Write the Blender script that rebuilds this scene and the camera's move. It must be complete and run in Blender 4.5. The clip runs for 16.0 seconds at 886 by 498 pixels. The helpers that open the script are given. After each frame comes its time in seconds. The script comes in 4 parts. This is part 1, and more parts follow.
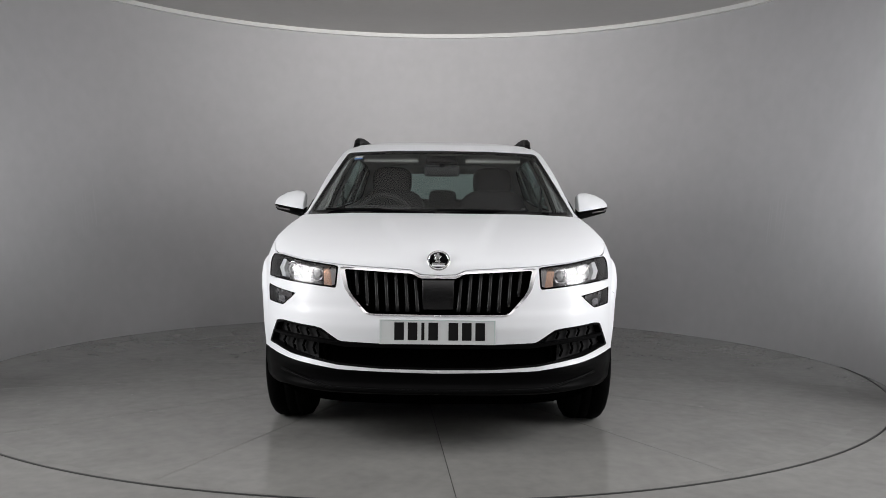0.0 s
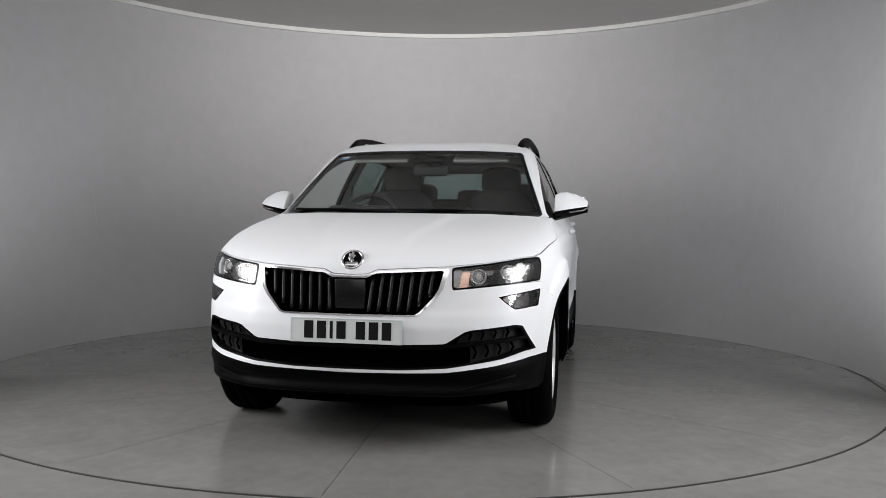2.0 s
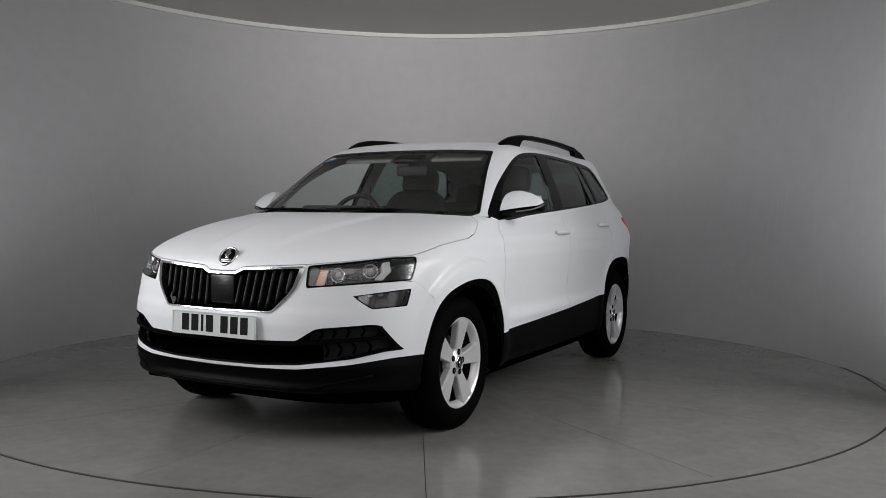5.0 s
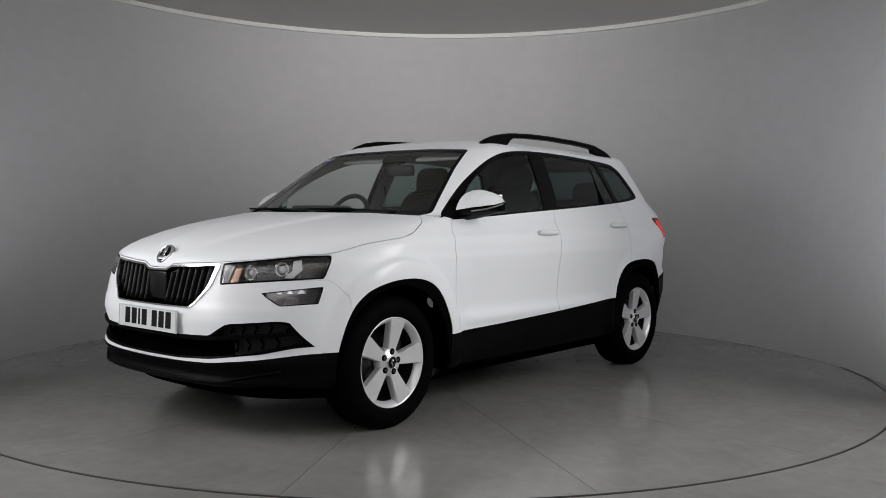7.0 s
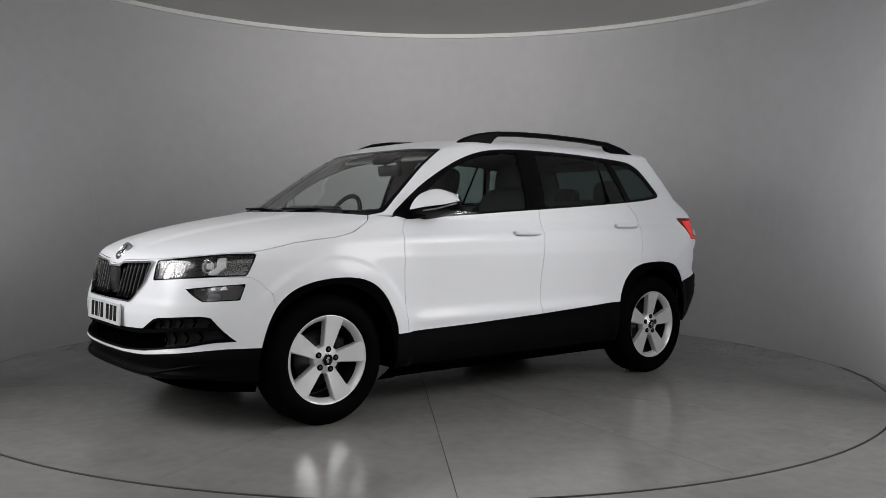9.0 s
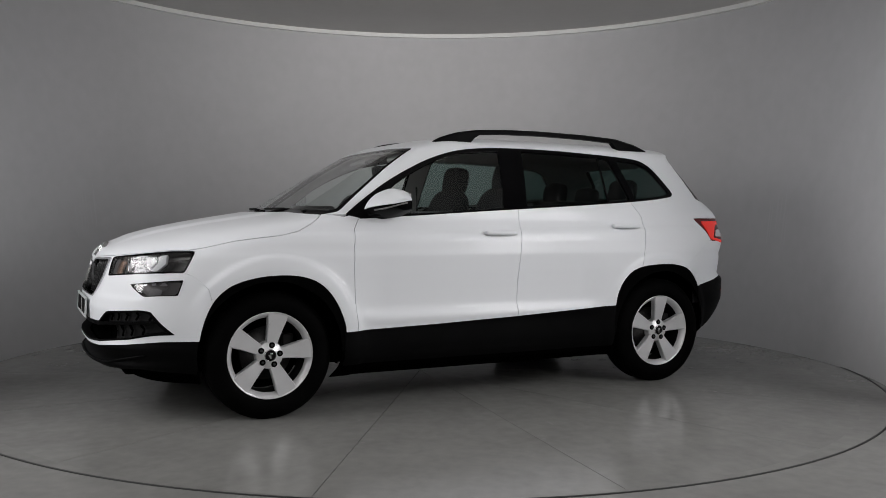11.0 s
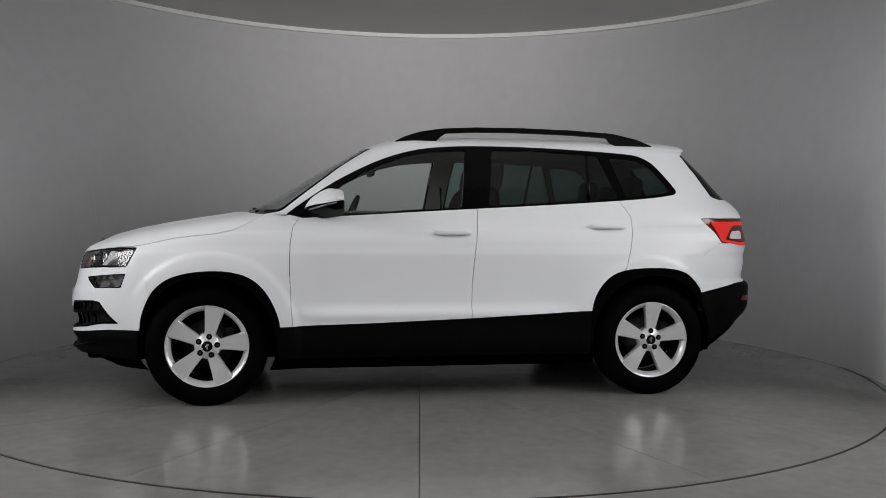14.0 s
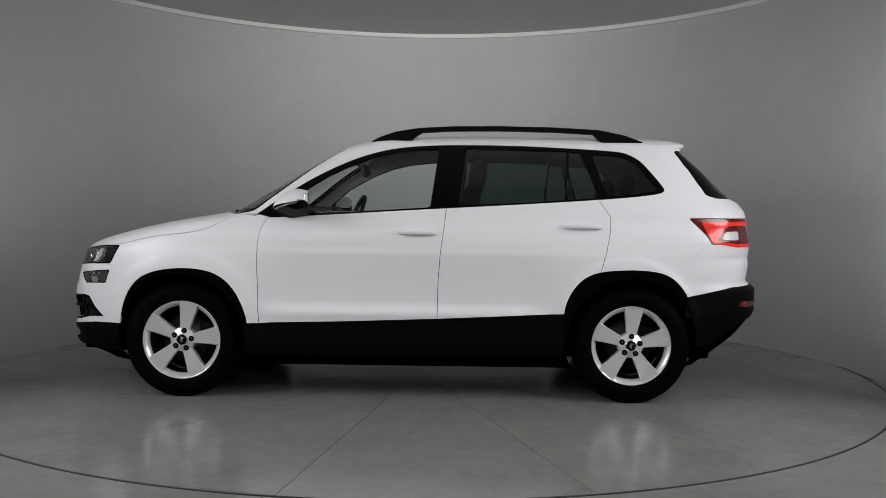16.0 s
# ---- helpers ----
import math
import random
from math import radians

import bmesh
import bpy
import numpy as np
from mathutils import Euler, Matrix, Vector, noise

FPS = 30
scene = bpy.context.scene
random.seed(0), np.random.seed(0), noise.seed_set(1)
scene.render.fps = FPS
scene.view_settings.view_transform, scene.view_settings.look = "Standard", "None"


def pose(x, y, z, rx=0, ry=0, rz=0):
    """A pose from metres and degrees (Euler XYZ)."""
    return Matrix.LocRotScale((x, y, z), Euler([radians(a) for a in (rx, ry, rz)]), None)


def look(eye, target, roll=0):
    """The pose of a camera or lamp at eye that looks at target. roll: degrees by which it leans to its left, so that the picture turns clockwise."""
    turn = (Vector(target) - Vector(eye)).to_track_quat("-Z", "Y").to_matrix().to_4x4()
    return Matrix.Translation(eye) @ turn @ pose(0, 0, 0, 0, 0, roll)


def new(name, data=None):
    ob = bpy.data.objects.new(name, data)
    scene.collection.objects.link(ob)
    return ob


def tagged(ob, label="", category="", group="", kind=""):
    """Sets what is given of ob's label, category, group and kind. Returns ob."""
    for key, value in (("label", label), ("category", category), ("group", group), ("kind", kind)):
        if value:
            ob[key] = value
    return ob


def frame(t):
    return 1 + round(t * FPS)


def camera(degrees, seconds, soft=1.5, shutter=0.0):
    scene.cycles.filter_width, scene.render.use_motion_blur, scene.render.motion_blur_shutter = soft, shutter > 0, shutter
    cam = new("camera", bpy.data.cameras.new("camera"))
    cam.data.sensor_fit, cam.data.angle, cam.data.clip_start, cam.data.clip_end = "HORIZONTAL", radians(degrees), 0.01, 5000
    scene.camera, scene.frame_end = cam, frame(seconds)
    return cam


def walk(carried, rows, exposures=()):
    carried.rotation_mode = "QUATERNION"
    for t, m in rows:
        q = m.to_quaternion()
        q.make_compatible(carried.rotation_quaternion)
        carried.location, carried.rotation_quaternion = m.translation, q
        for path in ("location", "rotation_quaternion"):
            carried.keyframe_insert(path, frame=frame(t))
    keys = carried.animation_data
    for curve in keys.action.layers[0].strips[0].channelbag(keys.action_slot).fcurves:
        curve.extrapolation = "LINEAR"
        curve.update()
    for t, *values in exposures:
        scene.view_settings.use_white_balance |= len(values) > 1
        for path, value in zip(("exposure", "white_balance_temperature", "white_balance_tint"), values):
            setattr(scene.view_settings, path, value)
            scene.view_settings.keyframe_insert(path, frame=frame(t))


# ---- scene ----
# ---------------------------------------------------------------- camera
cam = camera(53.77, 16.0, soft=0.8)
EYE = (0.0, -6.097, 1.086)
PAN, TILT = radians(1.447), radians(-2.195)
AIM = (EYE[0] + math.sin(PAN) * math.cos(TILT), EYE[1] + math.cos(PAN) * math.cos(TILT), EYE[2] + math.sin(TILT))
walk(cam, [(0.0, look(EYE, AIM, 0.586)), (16.0, look(EYE, AIM, 0.586))],
     exposures=[(0.0, 0.66), (2.0, 0.64), (2.5, 0.5), (3.0, 0.18), (3.5, 0.08), (4.2, 0.1), (7.0, 0.24), (9.0, 0.25), (12.5, 0.05), (16.0, 0.13)])

# turn of the turntable: seconds, degrees
TURN = [(0.0, -1.66), (0.5, -3.6), (1.0, -6.5), (2.0, -12.39), (3.0, -18.2), (4.0, -24.02), (5.25, -31.3), (6.5, -38.55),
        (7.5, -44.3), (9.0, -52.98), (10.25, -60.25), (11.5, -67.45), (12.5, -73.2), (14.0, -81.75), (15.0, -87.5), (16.0, -93.2)]
CAR_SIDE = 0.142          # the car stands this far off the turntable's axis


# ---------------------------------------------------------------- world and large lights
world = bpy.data.worlds.new("world")
scene.world = world
world.use_nodes = True
world.node_tree.nodes["Background"].inputs[0].default_value = (0.5, 0.5, 0.52, 1)
world.node_tree.nodes["Background"].inputs[1].default_value = 0.02


def area(name, eye, target, sx, sy, watts, colour, spread=180):
    data = bpy.data.lights.new(name, "AREA")
    data.shape, data.size, data.size_y = "RECTANGLE", sx, sy
    data.energy, data.color, data.spread = watts, colour, radians(spread)
    ob = new(name, data)
    ob.matrix_world = look(eye, target)
    return ob


# unseen fill added high in front of the car
area("overhead_fill_light", (0.0, -4.3, 2.90), (0.0, -2.4, 0.0), 5.6, 2.2, 24, (1.0, 0.98, 0.98), 130)
# unseen lamp added to brighten the upper back wall, spread kept off the car
area("wall_wash_light", (0.0, -3.1, 2.55), (0.0, 3.0, 2.90), 3.2, 0.4, 17.3, (1.0, 0.98, 0.978), 54)
area("side_light", (-3.55, -2.3, 1.85), (0.0, -1.6, 0.7), 1.9, 1.9, 38, (0.99, 0.98, 0.99), 115)
area("side_light", (3.55, -2.3, 1.85), (0.0, -1.6, 0.7), 1.9, 1.9, 41, (0.99, 0.98, 0.99), 115)
area("strip_light", (-2.99, -0.70, 1.45), (-2.85, 2.0, 1.45), 0.14, 2.5, 5.8, (0.92, 0.95, 1.0), 120)
area("strip_light", (3.02, -0.80, 1.45), (2.88, 2.0, 1.45), 0.14, 2.5, 8.2, (0.92, 0.95, 1.0), 120)
# unseen fill added behind the camera to lift the car and near floor
area("front_fill_light", (0.0, -7.9, 2.2), (0.0, 0.0, 1.1), 6.2, 1.2, 28, (1.0, 0.985, 0.985))


# ---------------------------------------------------------------- building helpers
def mesh_object(name, bm, material, smooth=True):
    me = bpy.data.meshes.new(name)
    bm.normal_update()
    bm.to_mesh(me)
    bm.free()
    if smooth:
        for p in me.polygons:
            p.use_smooth = True
    if material:
        me.materials.append(material)
    return new(name, me)


def part(name, bm, material, parent, label="", smooth=True):
    ob = mesh_object(name, bm, material, smooth)
    ob.parent = parent
    if label:
        ob["label"] = label
    return ob


def box(bm, cx, cy, cz, sx, sy, sz, m=None, bevel=0.0):
    made = bmesh.ops.create_cube(bm, size=1.0)["verts"]
    for v in made:
        v.co = Vector((v.co.x * sx, v.co.y * sy, v.co.z * sz))
    if bevel:
        edges = list({e for v in made for e in v.link_edges})
        out = bmesh.ops.bevel(bm, geom=edges, offset=bevel, segments=2, affect="EDGES", profile=0.6)
        made = list({v for f in out["faces"] for v in f.verts} | {v for v in made if v.is_valid})
    for v in made:
        v.co = (m @ v.co if m else v.co) + Vector((cx, cy, cz))
    return made


def lathe(bm, profile, n, m=Matrix(), closed=False):
    """Turns a profile of (along, radius) round the local x axis."""
    rings = []
    for a, r in profile:
        rings.append([bm.verts.new(m @ Vector((a, r * math.cos(2 * math.pi * k / n), r * math.sin(2 * math.pi * k / n)))) for k in range(n)])
    pairs = list(zip(rings, rings[1:])) + ([(rings[-1], rings[0])] if closed else [])
    for A, B in pairs:
        for k in range(n):
            bm.faces.new((A[k], A[(k + 1) % n], B[(k + 1) % n], B[k]))
    return rings


def tube(bm, points, radius, n=8, flat=1.0):
    """A round rod along points; flat squeezes it upright."""
    pts = [Vector(p) for p in points]
    rings = []
    for i, p in enumerate(pts):
        d = (pts[min(i + 1, len(pts) - 1)] - pts[max(i - 1, 0)]).normalized()
        side = d.cross(Vector((0, 0, 1)))
        side = side.normalized() if side.length > 1e-4 else Vector((1, 0, 0))
        up = side.cross(d)
        r = radius[i] if isinstance(radius, (list, tuple)) else radius
        rings.append([bm.verts.new(p + side * (r * math.cos(2 * math.pi * k / n)) + up * (r * flat * math.sin(2 * math.pi * k / n))) for k in range(n)])
    for A, B in zip(rings, rings[1:]):
        for k in range(n):
            bm.faces.new((A[k], A[(k + 1) % n], B[(k + 1) % n], B[k]))
    bm.faces.new(rings[0][::-1])
    bm.faces.new(rings[-1])


# ---------------------------------------------------------------- materials
def principled(name, colour, rough, metal=0.0, **more):
    m = bpy.data.materials.new(name)
    m.use_nodes = True
    b = m.node_tree.nodes["Principled BSDF"]
    b.inputs["Base Color"].default_value = (*colour, 1)
    b.inputs["Roughness"].default_value = rough
    b.inputs["Metallic"].default_value = metal
    for k, v in more.items():
        b.inputs[k.replace("_", " ")].default_value = v
    return m


def grain(m, scale, low, high, big=0.0, bump=0.0, rough=None, distance=0.002):
    """Two scales of noise on the base colour, and relief and changing gloss."""
    t, b = m.node_tree, m.node_tree.nodes["Principled BSDF"]
    co = t.nodes.new("ShaderNodeTexCoord")
    n1 = t.nodes.new("ShaderNodeTexNoise")
    n1.inputs["Scale"].default_value, n1.inputs["Detail"].default_value = scale, 6
    n2 = t.nodes.new("ShaderNodeTexNoise")
    n2.inputs["Scale"].default_value, n2.inputs["Detail"].default_value = big or scale / 12, 4
    for n in (n1, n2):
        t.links.new(co.outputs["Object"], n.inputs["Vector"])
    mx = t.nodes.new("ShaderNodeMath")
    mx.operation = "MULTIPLY_ADD"
    mx.inputs[1].default_value = 0.4
    t.links.new(n1.outputs["Fac"], mx.inputs[0])
    half = t.nodes.new("ShaderNodeMath")
    half.operation = "MULTIPLY"
    half.inputs[1].default_value = 0.6
    t.links.new(n2.outputs["Fac"], half.inputs[0])
    t.links.new(half.outputs[0], mx.inputs[2])
    ramp = t.nodes.new("ShaderNodeValToRGB")
    ramp.color_ramp.elements[0].position, ramp.color_ramp.elements[1].position = 0.35, 0.65
    ramp.color_ramp.elements[0].color, ramp.color_ramp.elements[1].color = (*low, 1), (*high, 1)
    t.links.new(mx.outputs[0], ramp.inputs[0])
    t.links.new(ramp.outputs[0], b.inputs["Base Color"])
    if rough:
        mr = t.nodes.new("ShaderNodeMapRange")
        mr.inputs["From Min"].default_value, mr.inputs["From Max"].default_value = 0.3, 0.7
        mr.inputs["To Min"].default_value, mr.inputs["To Max"].default_value = rough
        t.links.new(mx.outputs[0], mr.inputs["Value"])
        t.links.new(mr.outputs[0], b.inputs["Roughness"])
    if bump:
        bp = t.nodes.new("ShaderNodeBump")
        bp.inputs["Strength"].default_value, bp.inputs["Distance"].default_value = bump, distance
        t.links.new(n1.outputs["Fac"], bp.inputs["Height"])
        t.links.new(bp.outputs[0], b.inputs["Normal"])
    return m


WALL = grain(principled("wall_paint", (0.5, 0.5, 0.5), 0.75), 9, (0.430, 0.425, 0.427), (0.470, 0.465, 0.469), big=0.9, bump=0.05)
FLOOR = grain(principled("floor_epoxy", (0.3, 0.3, 0.3), 0.25, Specular_IOR_Level=0.34), 14, (0.190, 0.189, 0.180), (0.245, 0.244, 0.232), big=1.6, rough=(0.15, 0.22))
CEIL = grain(principled("ceiling_paint", (0.5, 0.5, 0.5), 0.8), 14, (0.50, 0.49, 0.475), (0.53, 0.52, 0.505), big=0.8)
TRIM = grain(principled("trim_plastic", (0.6, 0.6, 0.6), 0.5), 20, (0.62, 0.62, 0.60), (0.68, 0.68, 0.66), big=2)
GROOVE = principled("groove_dark", (0.02, 0.02, 0.02), 0.7)
STREAK = principled("streak_pale", (0.465, 0.46, 0.465), 0.7)
SCUFF = principled("scuff_dark", (0.09, 0.085, 0.08), 0.6)

# ---------------------------------------------------------------- the studio
WALL_FOOT, WALL_HEAD = (0.03, 0.04, 3.07), (0.01, -0.06, 3.41)     # centre x, y and radius
WALL_TOP = 2.985
RING = (0.0, 0.285, 3.10)        # the groove round the turntable
DISC_R = 2.79


def wall_point(a, k, out=0.0):
    cx, cy, r = [WALL_FOOT[i] + (WALL_HEAD[i] - WALL_FOOT[i]) * k for i in range(3)]
    return Vector((cx + (r + out) * math.cos(a), cy + (r + out) * math.sin(a), WALL_TOP * k))


def studio():
    a0, a1, n = radians(-24), radians(204), 120
    bm = bmesh.new()
    for out, flip in ((0.0, False), (0.08, True)):
        grid = [[bm.verts.new(wall_point(a0 + (a1 - a0) * i / n, k / 6, out)) for k in range(7)] for i in range(n + 1)]
        for i in range(n):
            for k in range(6):
                q = (grid[i][k], grid[i][k + 1], grid[i + 1][k + 1], grid[i + 1][k])
                bm.faces.new(q[::-1] if flip else q)
    tagged(mesh_object("wall_curved", bm, WALL), "smooth grey painted curved studio wall round the turntable", "wall", kind="structure")
    # trim round the top of the wall
    bm = bmesh.new()
    rows = []
    for i in range(n + 1):
        a = a0 + (a1 - a0) * i / n
        rows.append([bm.verts.new(wall_point(a, 1.0, o) + Vector((0, 0, z))) for o, z in ((0.02, -0.005), (-0.035, -0.005), (-0.035, 0.045), (0.02, 0.045))])
    for A, B in zip(rows, rows[1:]):
        for k in range(3):
            bm.faces.new((A[k], A[k + 1], B[k + 1], B[k]))
    tagged(mesh_object("trim", bm, TRIM, False), "pale grey trim strip where the curved wall meets the ceiling", "trim", kind="structure")
    # faint pale streaks on the wall
    rnd = random.Random(5)
    bm = bmesh.new()
    for mid in (154.0, 21.5):
        for i in range(6):
            a, z0, z1, w = radians(mid + (i - 2.5) * 0.75 + rnd.uniform(-.2, .2)), rnd.uniform(.85, 1.0), rnd.uniform(1.15, 1.38), rnd.uniform(.0015, .0035)
            bm.faces.new([bm.verts.new(wall_point(a + da, z / WALL_TOP, -0.002)) for da, z in ((-w * .4, z0), (w * .4, z0), (w, (z0 + z1) / 2), (w * .3, z1), (-w * .3, z1), (-w, (z0 + z1) / 2))])
    tagged(mesh_object("wall_streaks", bm, STREAK, False), "faint pale streaks on the grey wall", "wall marks", kind="stuff")
    bm = bmesh.new()
    box(bm, 0, -2.2, 3.05, 8.6, 12.6, 0.06)
    tagged(mesh_object("ceiling", bm, CEIL, False), "flat pale grey studio ceiling", "ceiling", kind="structure")
    # side walls and back wall close the studio round the camera
    for name, cx, cy, sx, sy in (("wall_west", -3.75, -4.85, 0.1, 7.0), ("wall_east", 3.75, -4.85, 0.1, 7.0), ("wall_south", 0, -8.3, 7.4, 0.1),
                                 ("wall_return_west", -3.36, -1.3, 0.68, 0.08), ("wall_return_east", 3.36, -1.3, 0.68, 0.08)):
        bm = bmesh.new()
        box(bm, cx, cy, 1.51, sx, sy, 3.02)
        tagged(mesh_object(name, bm, WALL, False), "plain grey painted studio wall", "wall", kind="structure")
    # floor with a round hole for the turntable
    bm = bmesh.new()
    m = 96
    inner = [bm.verts.new((DISC_R * math.cos(2 * math.pi * i / m), DISC_R * math.sin(2 * math.pi * i / m), 0)) for i in range(m)]
    outer = []
    for i in range(m):
        c, s = math.cos(2 * math.pi * i / m), math.sin(2 * math.pi * i / m)
        k = 8.6 / max(abs(c), abs(s))
        outer.append(bm.verts.new((c * k, s * k, 0)))
    for i in range(m):
        bm.faces.new((inner[i], outer[i], outer[(i + 1) % m], inner[(i + 1) % m]))
    tagged(mesh_object("floor", bm, FLOOR, False), "glossy grey epoxy studio floor", "floor", kind="structure")
    # groove round the turntable
    bm = bmesh.new()
    m = 240
    for r0, r1 in ((3.094, 3.107),):
        rows = [[bm.verts.new((RING[0] + r * math.cos(2 * math.pi * i / m), RING[1] + r * math.sin(2 * math.pi * i / m), z)) for r, z in ((r0, 0.0), (r0 + 0.002, 0.004), (r1 - 0.002, 0.004), (r1, 0.0))] for i in range(m)]
        for i in range(m):
            A, B = rows[i], rows[(i + 1) % m]
            for k in range(3):
                bm.faces.new((A[k], A[k + 1], B[k + 1], B[k]))
    tagged(mesh_object("floor_groove", bm, GROOVE, False), "thin dark rubber-sealed joint ring in the floor", "floor joint", kind="structure")


def turntable():
    top = tagged(new("turntable"), "flush round grey turntable disc with cross seams and scuffs", "turntable")
    # dark plate below, then fourteen wedge panels with open joints between them
    bm = bmesh.new()
    m = 96
    rim = [bm.verts.new((DISC_R * math.cos(2 * math.pi * i / m), DISC_R * math.sin(2 * math.pi * i / m), -0.006)) for i in range(m)]
    low = [bm.verts.new((v.co.x, v.co.y, -0.05)) for v in rim]
    bm.faces.new(rim)
    for i in range(m):
        bm.faces.new((low[i], low[(i + 1) % m], rim[(i + 1) % m], rim[i]))
    part("base_plate", bm, GROOVE, top, smooth=False)
    wedge = 2 * math.pi / 14
    half, k = 0.0017, 12
    bm = bmesh.new()
    outer = []
    for i in range(k + 1):
        g = math.asin(half / DISC_R)
        a = g + (wedge - 2 * g) * i / k
        outer.append((DISC_R * math.cos(a), DISC_R * math.sin(a)))
    tip = half / math.sin(wedge / 2)
    ring = [(tip * math.cos(wedge / 2), tip * math.sin(wedge / 2))] + outer
    up = [bm.verts.new((x, y, 0.0)) for x, y in ring]
    down = [bm.verts.new((x, y, -0.006)) for x, y in ring]
    bm.faces.new(up)
    for i in range(len(up)):
        j = (i + 1) % len(up)
        bm.faces.new((up[i], down[i], down[j], up[j]))
    first = part("panel", bm, FLOOR, top, smooth=False)
    for i in range(14):
        ob = first if i == 0 else new("panel", first.data)
        ob.parent, ob.matrix_basis = top, pose(0, 0, 0, 0, 0, 17.5 + 360 / 14 * i)
    for i in range(14):
        for r in (1.98, 2.19):
            bm = bmesh.new()
            a = radians(17.5 + 360 / 14 * i) + 0.012
            bmesh.ops.create_circle(bm, cap_ends=True, segments=10, radius=0.011 if r < 2 else 0.008, matrix=Matrix.Translation((r * math.cos(a), r * math.sin(a), 0.0015)))
            part("panel_screw", bm, SCUFF, top, smooth=False)
    specks(top, 26, 0.9, 2.6, 3)
    return top


def specks(parent, count, r0, r1, seed):
    """Small dark scuffs lying on the floor paint."""
    rnd = random.Random(seed)
    bm = bmesh.new()
    for _ in range(count):
        a, r, long = rnd.uniform(0, 6.283), rnd.uniform(r0, r1), rnd.choice((1, 1, 1, 4, 7))
        m = Matrix.Translation((r * math.cos(a), r * math.sin(a), 0.001)) @ Matrix.Rotation(rnd.uniform(0, 6.3), 4, "Z") @ Matrix.Diagonal((long, 1, 1, 1))
        bmesh.ops.create_circle(bm, cap_ends=True, segments=7, radius=rnd.uniform(0.003, 0.008), matrix=m)
    ob = mesh_object("scuff_marks", bm, SCUFF, False)
    ob.parent = parent
    tagged(ob, "small dark scuffs on the grey floor", kind="stuff")


def motions():
    rows = [(t, pose(0, 0, 0, 0, 0, a)) for t, a in TURN]
    walk(TABLE, rows)
    walk(CAR, [(t, m @ pose(CAR_SIDE, 0, 0, 0, 0, -90)) for t, m in rows])


studio()
specks(None, 40, 3.16, 4.2, 8)
TABLE = turntable()

# ---------------------------------------------------------------- car materials
def glass(name, tint, rough=0.0, ior=1.5, gloss=1.0):
    m = bpy.data.materials.new(name)
    m.use_nodes = True
    t = m.node_tree
    t.nodes.clear()
    out = t.nodes.new("ShaderNodeOutputMaterial")
    mix = t.nodes.new("ShaderNodeMixShader")
    see = t.nodes.new("ShaderNodeBsdfTransparent")
    see.inputs[0].default_value = (*tint, 1)
    shine = t.nodes.new("ShaderNodeBsdfGlossy")
    shine.inputs["Roughness"].default_value = rough
    shine.inputs["Color"].default_value = (gloss, gloss, gloss, 1)
    lw = t.nodes.new("ShaderNodeLayerWeight")
    lw.inputs[0].default_value = 0.5
    power = t.nodes.new("ShaderNodeMath")
    power.operation, power.inputs[1].default_value = "POWER", 5.0
    t.links.new(lw.outputs["Facing"], power.inputs[0])
    base = ((ior - 1) / (ior + 1)) ** 2
    fr = t.nodes.new("ShaderNodeMath")
    fr.operation, fr.inputs[1].default_value, fr.inputs[2].default_value = "MULTIPLY_ADD", 0.9 - base, base
    t.links.new(power.outputs[0], fr.inputs[0])
    t.links.new(fr.outputs[0], mix.inputs[0])
    t.links.new(see.outputs[0], mix.inputs[1])
    t.links.new(shine.outputs[0], mix.inputs[2])
    t.links.new(mix.outputs[0], out.inputs[0])
    return m


PAINT = principled("white_car_paint", (0.785, 0.80, 0.825), 0.4, Specular_IOR_Level=0.25, Coat_Weight=0.22, Coat_Roughness=0.06)
CLAD = grain(principled("black_grained_plastic", (0.012, 0.012, 0.013), 0.5, Specular_IOR_Level=0.05), 600, (0.0010, 0.0010, 0.0011), (0.0022, 0.0022, 0.0024), big=6, bump=0.15, distance=0.0005)
GLOSS = principled("gloss_black", (0.002, 0.002, 0.0024), 0.08, Specular_IOR_Level=0.10)
# arch trim: the cladding plastic again, sheen and tone cut to put shade in
ARCH = principled("shaded_arch_plastic", (0.0012, 0.0012, 0.0012), 0.8, Specular_IOR_Level=0.02)
VOID = principled("matt_black", (0.001, 0.001, 0.001), 0.95, Specular_IOR_Level=0.0)
SLAT = principled("grille_slat_black", (0.005, 0.005, 0.0055), 0.28, Specular_IOR_Level=0.25)
CHROME = principled("chrome", (0.66, 0.66, 0.67), 0.14, 1.0)
SATIN = grain(principled("silver_wheel_paint", (0.6, 0.6, 0.61), 0.30, 0.45), 900, (0.70, 0.70, 0.71), (0.76, 0.76, 0.77), big=8, rough=(0.27, 0.37))
STEEL = grain(principled("brake_steel", (0.2, 0.2, 0.2), 0.4, 0.9), 120, (0.07, 0.065, 0.065), (0.14, 0.14, 0.14))
# near-black for inner rim and caliper; shade between spokes put into the colour
WHEEL_DARK = grain(principled("wheel_recess_shade", (0.01, 0.01, 0.01), 0.7, Specular_IOR_Level=0.15), 200, (0.006, 0.006, 0.006), (0.014, 0.013, 0.013), big=12)
RUBBER = grain(principled("tyre_rubber", (0.01, 0.01, 0.01), 0.65, Specular_IOR_Level=0.02), 300, (0.0010, 0.0010, 0.0010), (0.0024, 0.0024, 0.0024), big=9, bump=0.1, distance=0.001)
SCREEN = glass("windscreen_glass", (0.90, 0.93, 0.92))
SIDEGLASS = glass("side_glass", (0.84, 0.89, 0.87))
PRIVACY = glass("tinted_rear_glass", (0.22, 0.30, 0.285))
